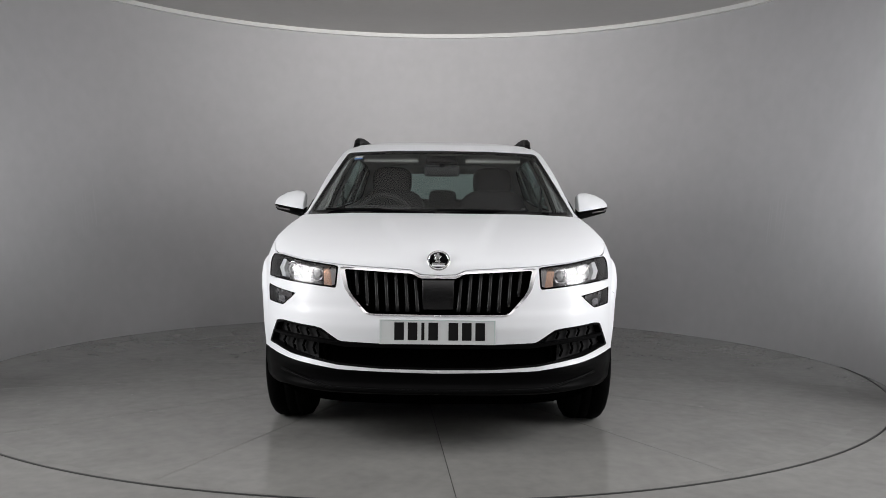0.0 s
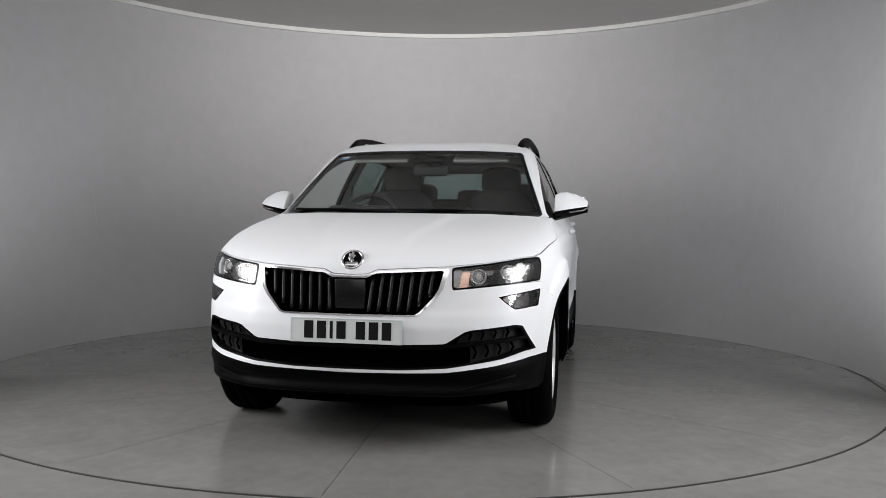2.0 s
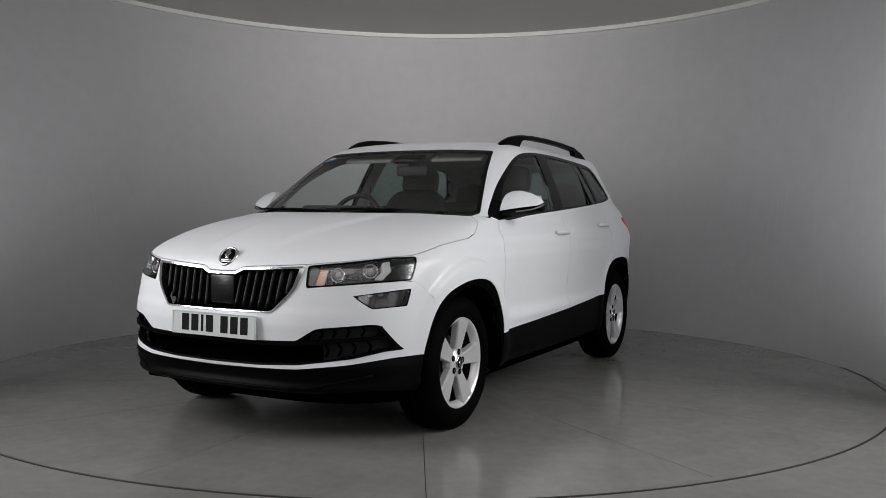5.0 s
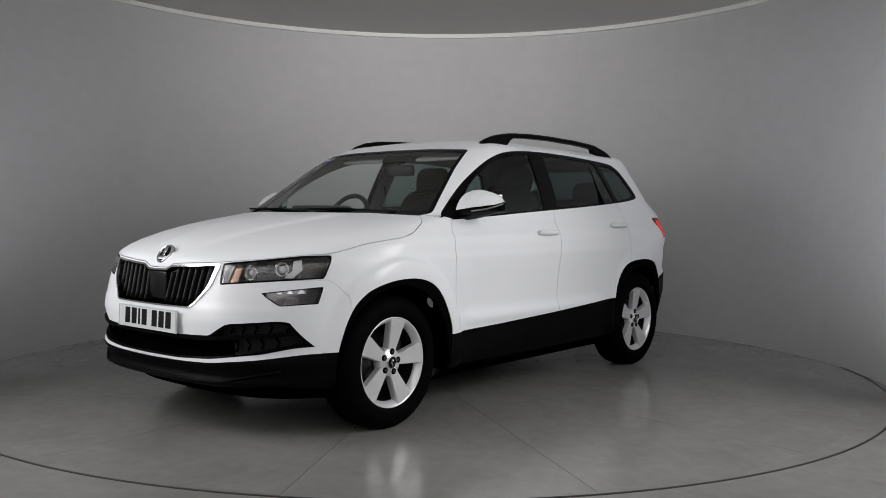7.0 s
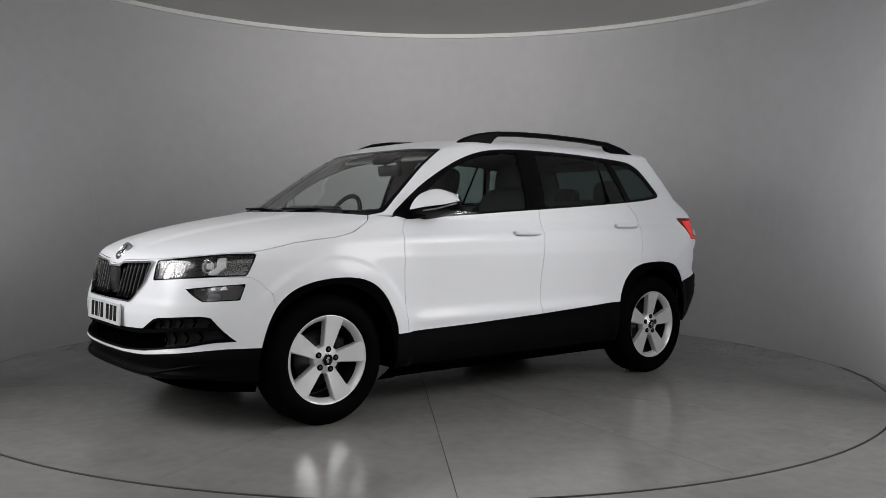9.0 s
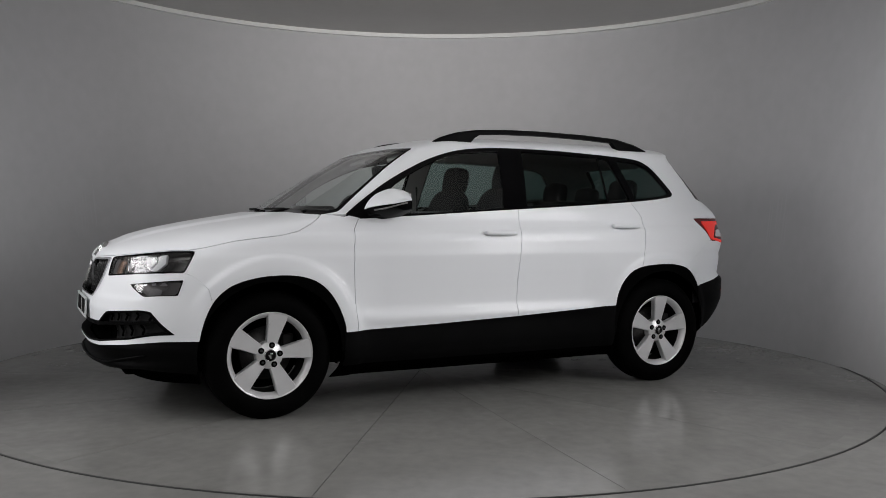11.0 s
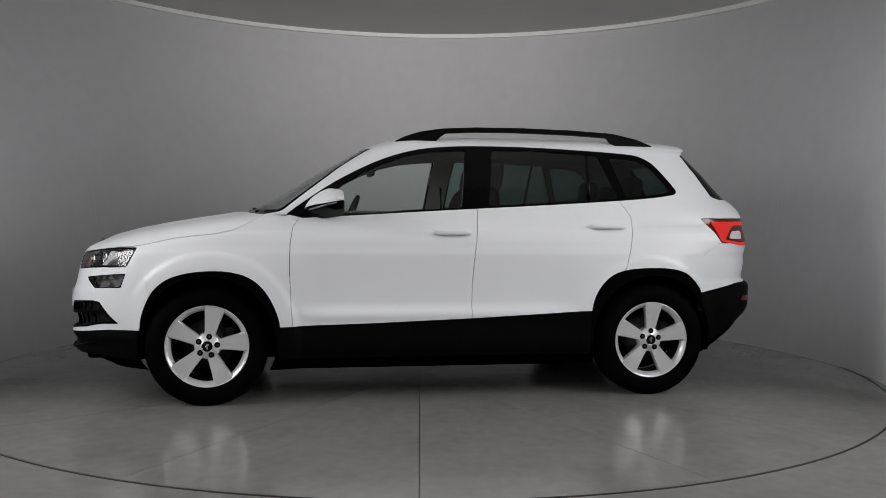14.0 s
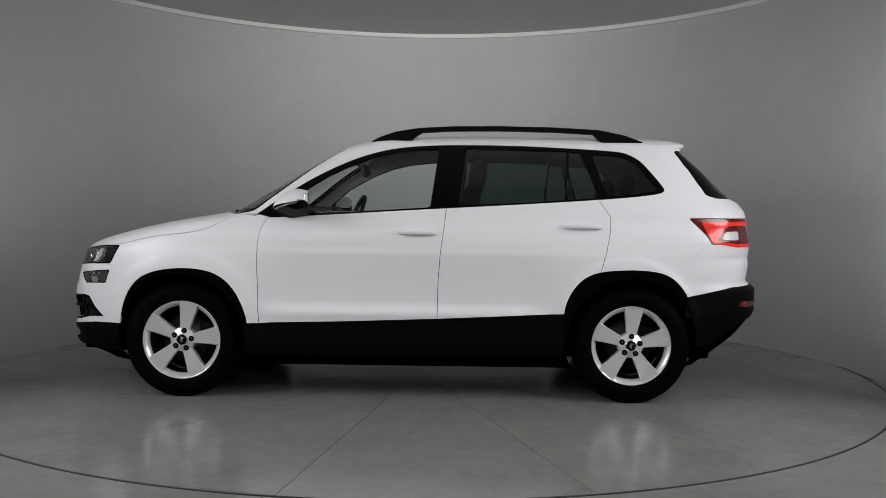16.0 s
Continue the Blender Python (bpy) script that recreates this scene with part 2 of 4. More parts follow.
LENS = glass("lamp_lens", (0.84, 0.84, 0.85), rough=0.19, ior=1.8)
CORNERLENS = glass("corner_lamp_lens", (0.8, 0.8, 0.81), rough=0.08, ior=1.9)
CLOTH = grain(principled("dark_seat_cloth", (0.02, 0.02, 0.022), 0.9), 400, (0.007, 0.007, 0.008), (0.013, 0.013, 0.0145), big=20, bump=0.05)
DASH = grain(principled("dark_dash_plastic", (0.015, 0.015, 0.016), 0.6), 500, (0.012, 0.012, 0.013), (0.02, 0.02, 0.022), big=10, bump=0.1)
LINING = grain(principled("pale_cabin_lining", (0.35, 0.35, 0.34), 0.9), 200, (0.30, 0.30, 0.285), (0.36, 0.36, 0.345), big=5)
RED = principled("red_lamp_plastic", (0.55, 0.012, 0.010), 0.18, Emission_Color=(1.0, 0.06, 0.04, 1), Emission_Strength=0.22)
DARKRED = principled("dark_red_lamp_plastic", (0.10, 0.006, 0.006), 0.15)
CLEARLAMP = principled("clear_lamp_plastic", (0.6, 0.6, 0.6), 0.15)
AMBER = principled("amber_reflector", (0.80, 0.52, 0.38), 0.22, 0.8)
HAZE = principled("hazy_lamp_reflector", (0.22, 0.21, 0.21), 0.4, 0.8)
REFLECT = principled("lamp_reflector", (0.75, 0.75, 0.76), 0.16, 1.0)
PLATE = principled("plate_white", (0.62, 0.64, 0.64), 0.35)
INK = principled("plate_ink", (0.005, 0.005, 0.005), 0.6, Specular_IOR_Level=0.15)
MINT = principled("plate_border", (0.42, 0.55, 0.53), 0.4)
BLUE = principled("sticker_blue", (0.10, 0.20, 0.42), 0.5)
WHITEISH = principled("sticker_white", (0.6, 0.62, 0.64), 0.5)

# ---------------------------------------------------------------- the car's skin, x forward, y to its left, z up
FRONT_HUB, REAR_HUB = 1.352, -1.286
HUB_Z, TYRE_R, RIM_R = 0.338, 0.340, 0.231


def curve(*pairs):
    xs, ys = [p[0] for p in pairs], [p[1] for p in pairs]
    return lambda v: np.interp(v, xs, ys)


def soft_curve(sigma, *pairs):
    """A curve through pairs with its corners rounded; less so towards the top of the roof."""
    c_ = curve(*pairs)
    zs = np.arange(.10, 1.6001, .001)
    v = c_(zs)
    k = np.arange(-60, 61)
    g = np.exp(-.5 * (k * .001 / sigma) ** 2)
    g /= g.sum()
    soft = np.convolve(np.concatenate([np.full(60, v[0]), v, np.full(60, v[-1])]), g, "valid")
    w = np.clip((zs - 1.46) / .05, 0, 1)
    v = soft * (1 - w) + v * w
    return lambda z: np.interp(z, zs, v)


HALF_WIDTH = soft_curve(.010, (.18, .78), (.24, .85), (.30, .885), (.36, .894), (.45, .894), (.52, .898), (.60, .898), (.66, .900), (.76, .907),
                   (.86, .908), (.94, .892), (.99, .872), (1.01, .860), (1.06, .833), (1.12, .818), (1.25, .771), (1.38, .711), (1.46, .671), (1.50, .647),
                   (1.525, .626), (1.545, .592), (1.56, .55), (1.575, .48), (1.585, .40), (1.595, .26), (1.60, .04))
NOSE = soft_curve(.007, (.18, 1.98), (.22, 2.06), (.26, 2.14), (.285, 2.185), (.30, 2.185), (.315, 2.165), (.36, 2.175), (.373, 2.195), (.40, 2.195), (.43, 2.18),
             (.50, 2.19), (.58, 2.195), (.64, 2.185), (.66, 2.175), (.75, 2.155), (.82, 2.14), (.85, 2.13), (.875, 2.11), (.905, 2.055), (.935, 1.975), (.98, 1.81),
             (1.018, 1.62), (1.05, 1.43), (1.078, 1.25), (1.094, 1.17), (1.11, 1.13), (1.243, .90), (1.364, .70), (1.466, .515), (1.50, .445), (1.548, .32),
             (1.575, .16), (1.59, -.05), (1.597, -.30), (1.60, -.58))
TAIL = soft_curve(.006, (.18, -1.80), (.30, -1.95), (.36, -2.03), (.45, -2.11), (.52, -2.15), (.66, -2.15), (.685, -2.11), (.70, -2.085), (.80, -2.10), (.93, -2.085), (1.04, -2.07),
             (1.13, -2.07), (1.185, -2.04), (1.20, -2.00), (1.38, -1.81), (1.495, -1.665), (1.51, -1.67), (1.53, -1.705), (1.55, -1.71), (1.565, -1.67),
             (1.58, -1.55), (1.592, -1.2), (1.60, -.64))
NOSE_FROM = soft_curve(.02, (.90, 1.20), (1.0, 1.12), (1.05, .95), (1.094, .50), (1.25, .30), (1.40, .20), (1.49, .14), (1.55, .0), (1.59, -.35), (1.60, -.60))
NOSE_POWER = soft_curve(.02, (.30, 3.25), (.70, 3.2), (.80, 3.05), (.88, 2.9), (.94, 2.9), (1.0, 3.0), (1.06, 3.6), (1.10, 4.1), (1.30, 4.8), (1.48, 5.6), (1.60, 3.0))
TAIL_FROM = curve((1.1, -1.2), (1.4, -1.15), (1.5, -1.25), (1.58, -1.1), (1.60, -.62))
TAIL_POWER = curve((.5, 3.3), (.85, 3.4), (.95, 4.2), (1.08, 4.2), (1.18, 3.4), (1.3, 3.7), (1.5, 4.5), (1.60, 3.0))
LEVELS = np.concatenate([np.arange(.18, .86, .0125), np.arange(.86, 1.115, .005), np.arange(1.115, 1.495, .0125), np.arange(1.495, 1.5995, .004), [1.5996]])


def resample(x, y, n):
    d = np.concatenate([[0], np.cumsum(np.hypot(np.diff(x), np.diff(y)))])
    k = np.linspace(0, d[-1], n)
    return np.interp(k, d, x), np.interp(k, d, y)


def smoothstep(a, b, v):
    k = np.clip((v - a) / (b - a), 0, 1)
    return k * k * (3 - 2 * k)


def skin():
    """The left half of the skin as a grid of points, level by level, with normals."""
    th = np.linspace(0, math.pi / 2, 500)
    rows = []
    for z in LEVELS:
        w, f, r = HALF_WIDTH(z), NOSE(z), TAIL(z)
        cf, cr, nf, nr = NOSE_FROM(z), TAIL_FROM(z), NOSE_POWER(z), TAIL_POWER(z)
        fx, fy = resample(cf + (f - cf) * np.cos(th) ** (2 / nf), w * np.sin(th) ** (2 / nf), 100)
        rx, ry = resample(cr + (r - cr) * np.sin(th) ** (2 / nr), w * np.cos(th) ** (2 / nr), 70)
        fx[0], fy[0], ry[-1] = f, 0.0, 0.0
        mx = np.linspace(cf, cr, 120)[1:-1]
        x, y = np.concatenate([fx, mx, rx]), np.concatenate([fy, np.full(118, w), ry])
        taper = 1 - (.03 + .020 * smoothstep(1.05, 1.25, z)) * smoothstep(.1, -1.6, x)
        rows.append(np.stack([x, y * taper, np.full(len(x), z)], 1))
    g = np.array(rows)
    x, y, z = g[..., 0], g[..., 1], g[..., 2]
    # flared wheel arches
    for hub in (FRONT_HUB, REAR_HUB):
        d = np.hypot((x - hub) / 1.02, (z - .36) / 1.02)
        wide = .10 if hub > 0 else .075
        flare = np.exp(-((d - .41) / wide) ** 2) * smoothstep(.60, .82, y) * smoothstep(1.76, 1.46, np.abs(x))
        g[..., 1] += (.022 if hub > 0 else .010) * flare
        ring = np.hypot((x - hub + .019) / .98, (z - .36) / 1.02) if hub > 0 else np.hypot((x - hub - .03) / .94, (z - .38) / 1.02)
        band = smoothstep(.510, .486, ring) if hub > 0 else smoothstep(.475, .445, ring) * .6
        g[..., 1] += .015 * band * smoothstep(.60, .82, y) * smoothstep(1.80, 1.66, np.abs(x))
    # doors fall in a little between the arches
    g[..., 1] -= .017 * smoothstep(.92, .70, x) * smoothstep(-.86, -.62, x) * smoothstep(.505, .582, z) * smoothstep(.97, .70, z)
    g[..., 1] += .006 * smoothstep(.92, .70, x) * smoothstep(-.86, -.62, x) * smoothstep(.46, .505, z) * smoothstep(.56, .51, z)
    # shoulder crease through the handles
    line = .965 + .055 * smoothstep(1.3, -1.9, x)
    g[..., 1] += .006 * smoothstep(line + .030, line, z) * smoothstep(line - .090, line - .005, z) * smoothstep(1.75, 1.3, x) * smoothstep(-1.95, -1.6, x)
    # raised middle of the bonnet
    dome = smoothstep(.36, .29, y + .16 * (x - 1.2)) * smoothstep(1.0, 1.25, x) * smoothstep(2.12, 1.9, x) * smoothstep(.87, .93, z) * smoothstep(1.10, 1.085, z)
    g[..., 2] += .014 * dome
    return g


def grid_normals(g):
    du, dv = np.gradient(g, axis=1), np.gradient(g, axis=0)
    n = np.cross(dv, du)
    n /= np.linalg.norm(n, axis=2, keepdims=True) + 1e-12
    n[..., 1] = np.where(np.abs(g[..., 1]) < 1e-6, 0, n[..., 1])
    out = (n[..., 0] * (g[..., 0] - .0) + n[..., 1] * (g[..., 1]) + n[..., 2] * (g[..., 2] - .8)).sum()
    return n if out > 0 else -n


SKIN = skin()
NORMALS = grid_normals(SKIN)
ROWS, COLS = SKIN.shape[:2]
QUADS = np.array([(r * COLS + c, (r + 1) * COLS + c, (r + 1) * COLS + c + 1, r * COLS + c + 1) for r in range(ROWS - 1) for c in range(COLS - 1)])
ALL_V, ALL_N = SKIN.reshape(-1, 3), NORMALS.reshape(-1, 3)
a, b, c = (ALL_V[QUADS[:, k]] for k in (0, 1, 2))
if (np.cross(b - a, c - a) * ALL_N[QUADS[:, 0]]).sum() < 0:
    QUADS = QUADS[:, ::-1]


# ---- regions: functions of points, negative inside
def poly(points, axes="xz", grow=0.0, rounds=0):
    P = np.array(points, float)
    for _ in range(rounds):                      # cut the corners
        Q = np.roll(P, -1, 0)
        P = np.stack([.75 * P + .25 * Q, .25 * P + .75 * Q], 1).reshape(-1, 2)
    i, j = {"xz": (0, 2), "yz": (1, 2), "xy": (0, 1)}[axes]

    def f(v):
        px, py = v[:, i], v[:, j]
        best, inside = np.full(len(px), 1e9), np.zeros(len(px), bool)
        for (ax, ay), (bx, by) in zip(P, np.roll(P, -1, 0)):
            ex, ey = bx - ax, by - ay
            k = np.clip(((px - ax) * ex + (py - ay) * ey) / (ex * ex + ey * ey + 1e-12), 0, 1)
            best = np.minimum(best, np.hypot(px - ax - k * ex, py - ay - k * ey))
            with np.errstate(divide="ignore", invalid="ignore"):
                inside ^= ((ay > py) != (by > py)) & (px < (bx - ax) * (py - ay) / (by - ay) + ax)
        return np.where(inside, -best, best) - grow
    return f


def non(f, gap=0.0):
    return lambda v: -f(v) + gap


def shift(f, d):
    return lambda v: f(v) + d


def both_of(*fs):
    return lambda v: np.max([f(v) for f in fs], axis=0)


def any_of(*fs):
    return lambda v: np.min([f(v) for f in fs], axis=0)


def ahead(x0):
    return lambda v: x0 - v[:, 0]


def behind(x0):
    return lambda v: v[:, 0] - x0


def above(c, axis=0):
    return lambda v: c(v[:, axis]) - v[:, 2]


def below(c, axis=0):
    return lambda v: v[:, 2] - c(v[:, axis])


def cut(V, N, F, f):
    sd = f(V)
    V, N, sd = list(map(tuple, V)), list(map(tuple, N)), list(sd)
    made, out = {}, []
    for face in F:
        ins = [sd[k] <= 0 for k in face]
        if all(ins):
            out.append(face)
            continue
        if not any(ins):
            continue
        poly_ = []
        for k, q in zip(face, face[1:] + face[:1]):
            if sd[k] <= 0:
                poly_.append(k)
            if (sd[k] <= 0) != (sd[q] <= 0):
                key = (min(k, q), max(k, q))
                if key not in made:
                    a_, b_ = key
                    w = sd[a_] / (sd[a_] - sd[b_])
                    made[key] = len(V)
                    V.append(tuple(V[a_][i] + w * (V[b_][i] - V[a_][i]) for i in range(3)))
                    N.append(tuple(N[a_][i] + w * (N[b_][i] - N[a_][i]) for i in range(3)))
                    sd.append(0.0)
                poly_.append(made[key])
        if len(poly_) > 2:
            out.append(tuple(poly_))
    return np.array(V), np.array(N), out


def piece(fs, inset=0.0, flange=0.012, sides=(1,)):
    """A bmesh of the part of the skin inside all regions fs, moved inwards by inset, with its edges turned in by flange."""
    keep = np.ones(len(QUADS), bool)
    for f in fs:
        keep &= (f(ALL_V)[QUADS] <= 0).any(axis=1)
    used, back = np.unique(QUADS[keep], return_inverse=True)
    V, N, F = ALL_V[used], ALL_N[used], [tuple(q) for q in back.reshape(-1, 4).tolist()]
    for f in fs:
        V, N, F = cut(V, N, F, f)
    bm = bmesh.new()
    for side in sides:
        P = V - N * inset
        P = P * (1, side, 1)
        Q = N * (1, side, 1)
        ids, edges = {}, {}
        for face in F:
            vs = []
            for k in (face if side > 0 else face[::-1]):
                if k not in ids:
                    ids[k] = bm.verts.new(P[k])
                if not vs or vs[-1] is not ids[k]:
                    vs.append(ids[k])
            if len(set(vs)) < 3:
                continue
            try:
                bm.faces.new(vs)
            except ValueError:
                continue
            ks = face if side > 0 else face[::-1]
            for k, q in zip(ks, ks[1:] + ks[:1]):
                edges[(k, q)] = True
        if flange:
            twin, low = {}, {}
            for k, q in edges:
                if (q, k) in edges or (abs(V[k][1]) < 1e-5 and abs(V[q][1]) < 1e-5):
                    continue
                for s in (k, q):
                    if s not in twin:
                        twin[s], low[s] = bm.verts.new(P[s]), bm.verts.new(P[s] - Q[s] * flange)
                bm.faces.new((twin[q], twin[k], low[k], low[q]))
    if len(sides) > 1:
        mid = [v for v in bm.verts if abs(v.co.y) < 1e-5]
        bmesh.ops.remove_doubles(bm, verts=mid, dist=2e-4)
    return bm


def side_parts(name, fs, material, parent, label="", **kw):
    """The same piece on the car's left and right."""
    return [part(name, piece(fs, sides=(s,), **kw), material, parent, label) for s in (1, -1)]


# ---- lines of the body
GAP = 0.0018
SHUT_FRONT = curve((0, .815), (.08, .818), (.124, .838), (.45, .856), (.62, .873), (.76, .894), (.95, .90))
SHUT_SIDE = curve((1.03, 1.093), (1.041, 1.089), (1.101, 1.048), (1.203, .995), (1.304, .972), (1.439, .957), (1.541, .943), (1.70, .906), (1.76, .897))
CLAD_FRONT = curve((0, .374), (.45, .385), (.66, .408), (.80, .430), (.95, .433))
CLAD_SIDE = curve((-2.3, .69), (-1.883, .680), (-1.6, .627), (-1.45, .60), (-.89, .523), (-.154, .486), (.414, .463), (.963, .448), (1.71, .431), (1.76, .431))
def shut(v):
    return np.where(v[:, 0] > 1.75, SHUT_FRONT(v[:, 1]), SHUT_SIDE(v[:, 0])) - v[:, 2]


def clad(v):          # negative on the black lower part
    return v[:, 2] - np.where(v[:, 0] > 1.74, CLAD_FRONT(v[:, 1]), CLAD_SIDE(v[:, 0]))


DAYLIGHT = poly([(.955, 1.058), (.80, 1.172), (.663, 1.266), (.525, 1.342), (.388, 1.407), (.251, 1.456), (.115, 1.488), (-.056, 1.506), (-.227, 1.513), (-.566, 1.513),
                 (-.905, 1.500), (-1.176, 1.484), (-1.26, 1.474), (-1.31, 1.452), (-1.36, 1.42), (-1.43, 1.335), (-1.485, 1.262), (-1.488, 1.245), (-1.47, 1.232), (-1.42, 1.222),
                 (-1.292, 1.205), (-1.09, 1.188), (-.896, 1.174), (-.566, 1.152), (-.167, 1.128), (.1, 1.112), (.435, 1.089)], grow=.002, rounds=1)
ARCH_F = poly([(1.712, .40), (1.709, .432), (1.688, .528), (1.66, .60), (1.62, .66), (1.554, .712), (1.438, .745), (1.305, .754), (1.20, .744), (1.12, .715), (1.06, .665), (1.015, .60),
               (.98, .521), (.96, .449), (.955, .10), (1.712, .10)], grow=.014, rounds=2)
ARCH_R = poly([(-.887, .40), (-.891, .522), (-.907, .594), (-.945, .668), (-1.01, .735), (-1.10, .768), (-1.247, .779), (-1.376, .776), (-1.473, .757), (-1.54, .713), (-1.588, .652),
               (-1.605, .62), (-1.64, .10), (-.887, .10)], grow=.003, rounds=2)
def wheel_hole(hub):
    return lambda v: np.maximum(np.hypot(v[:, 0] - hub, v[:, 2] - .352) - .382, .3 - v[:, 1])


SEAM_A = curve((.40, .875), (.446, .878), (.552, .888), (.784, .899), (.916, .896), (1.008, .883), (1.061, .85), (1.12, .80))
SEAM_B = curve((.40, -.154), (.70, -.158), (.862, -.170), (1.026, -.191), (1.127, -.20), (1.6, -.20))
SEAM_C = curve((.40, -.86), (.522, -.89), (.60, -.91), (.68, -.96), (.75, -1.05), (.761, -1.095), (.873, -1.129), (1.004, -1.156), (1.088, -1.161), (1.179, -1.101), (1.25, -1.08))
def aft_of(c):
    return lambda v: v[:, 0] - c(v[:, 2])


BUMPER_F = curve((.40, 1.66), (.55, 1.675), (.62, 1.66), (.70, 1.68), (.76, 1.74), (.79, 1.80))
def bumper_front(v):   # negative on the front bumper
    return np.maximum(BUMPER_F(v[:, 2]) - v[:, 0], v[:, 2] - np.where(v[:, 1] > .46, .777, .90))


BUMPER_R = curve((.55, -1.60), (.754, -1.484), (.931, -1.717), (.94, -1.74), (1.5, -3.0))
def bumper_rear(v):
    return np.maximum(v[:, 0] - BUMPER_R(v[:, 2]), v[:, 2] - .93)


HEADLAMP = both_of(poly([(.462, .850), (.62, .868), (.76, .889), (.90, .893), (.95, .79), (.80, .782), (.468, .752)], "yz"), ahead(1.5),
                   lambda v: (1.734 + (v[:, 2] - .891) * -.51) - v[:, 0])
CORNER_LAMP = both_of(poly([(.664, .718), (.90, .756), (.90, .670), (.80, .664), (.735, .658)], "yz"), ahead(1.5), lambda v: (1.795 - (v[:, 2] - .74) * .35) - v[:, 0])
GRILLE = both_of(poly([(-.2, .806), (.076, .809), (.118, .829), (.448, .846), (.452, .838), (.425, .75), (.40, .715), (.33, .642), (.31, .634), (-.2, .630)], "yz"), ahead(1.9))
GRILLE_IN = both_of(poly([(-.2, .797), (.080, .800), (.122, .820), (.428, .836), (.408, .751), (.386, .717), (.324, .648), (.305, .640), (-.2, .636)], "yz"), ahead(1.9))
INTAKE = both_of(poly([(-.2, .507), (.27, .508), (.445, .514), (.53, .568), (.56, .575), (.735, .590), (.768, .584), (.822, .466), (.775, .462), (.68, .436), (.456, .405), (.25, .394), (-.2, .389)], "yz"), ahead(1.5))
SCREEN_EDGE = both_of(poly([(-.2, 1.098), (.50, 1.097), (.766, 1.086), (.775, 1.10), (.608, 1.478), (.592, 1.489), (.30, 1.502), (-.2, 1.507)], "yz"), ahead(.25))
SCREEN_IN = both_of(poly([(-.2, 1.128), (.50, 1.118), (.744, 1.109), (.752, 1.121), (.596, 1.465), (.584, 1.474), (.30, 1.487), (-.2, 1.492)], "yz"), ahead(.25))
REAR_GLASS = both_of(poly([(-.2, 1.205), (.64, 1.205), (.67, 1.22), (.575, 1.485), (.55, 1.495), (-.2, 1.497)], "yz"), behind(-1.55))
REAR_GLASS = any_of(REAR_GLASS, both_of(poly([(-1.612, 1.488), (-3, 1.488), (-3, 1.206), (-1.935, 1.206), (-1.89, 1.224)]), lambda v: .3 - v[:, 1]))
TAILLAMP = both_of(poly([(-1.618, 1.085), (-2.3, 1.088), (-2.3, .905), (-1.94, .908), (-1.745, .934), (-1.70, 1.0)], "xz"), lambda v: .50 - v[:, 1])


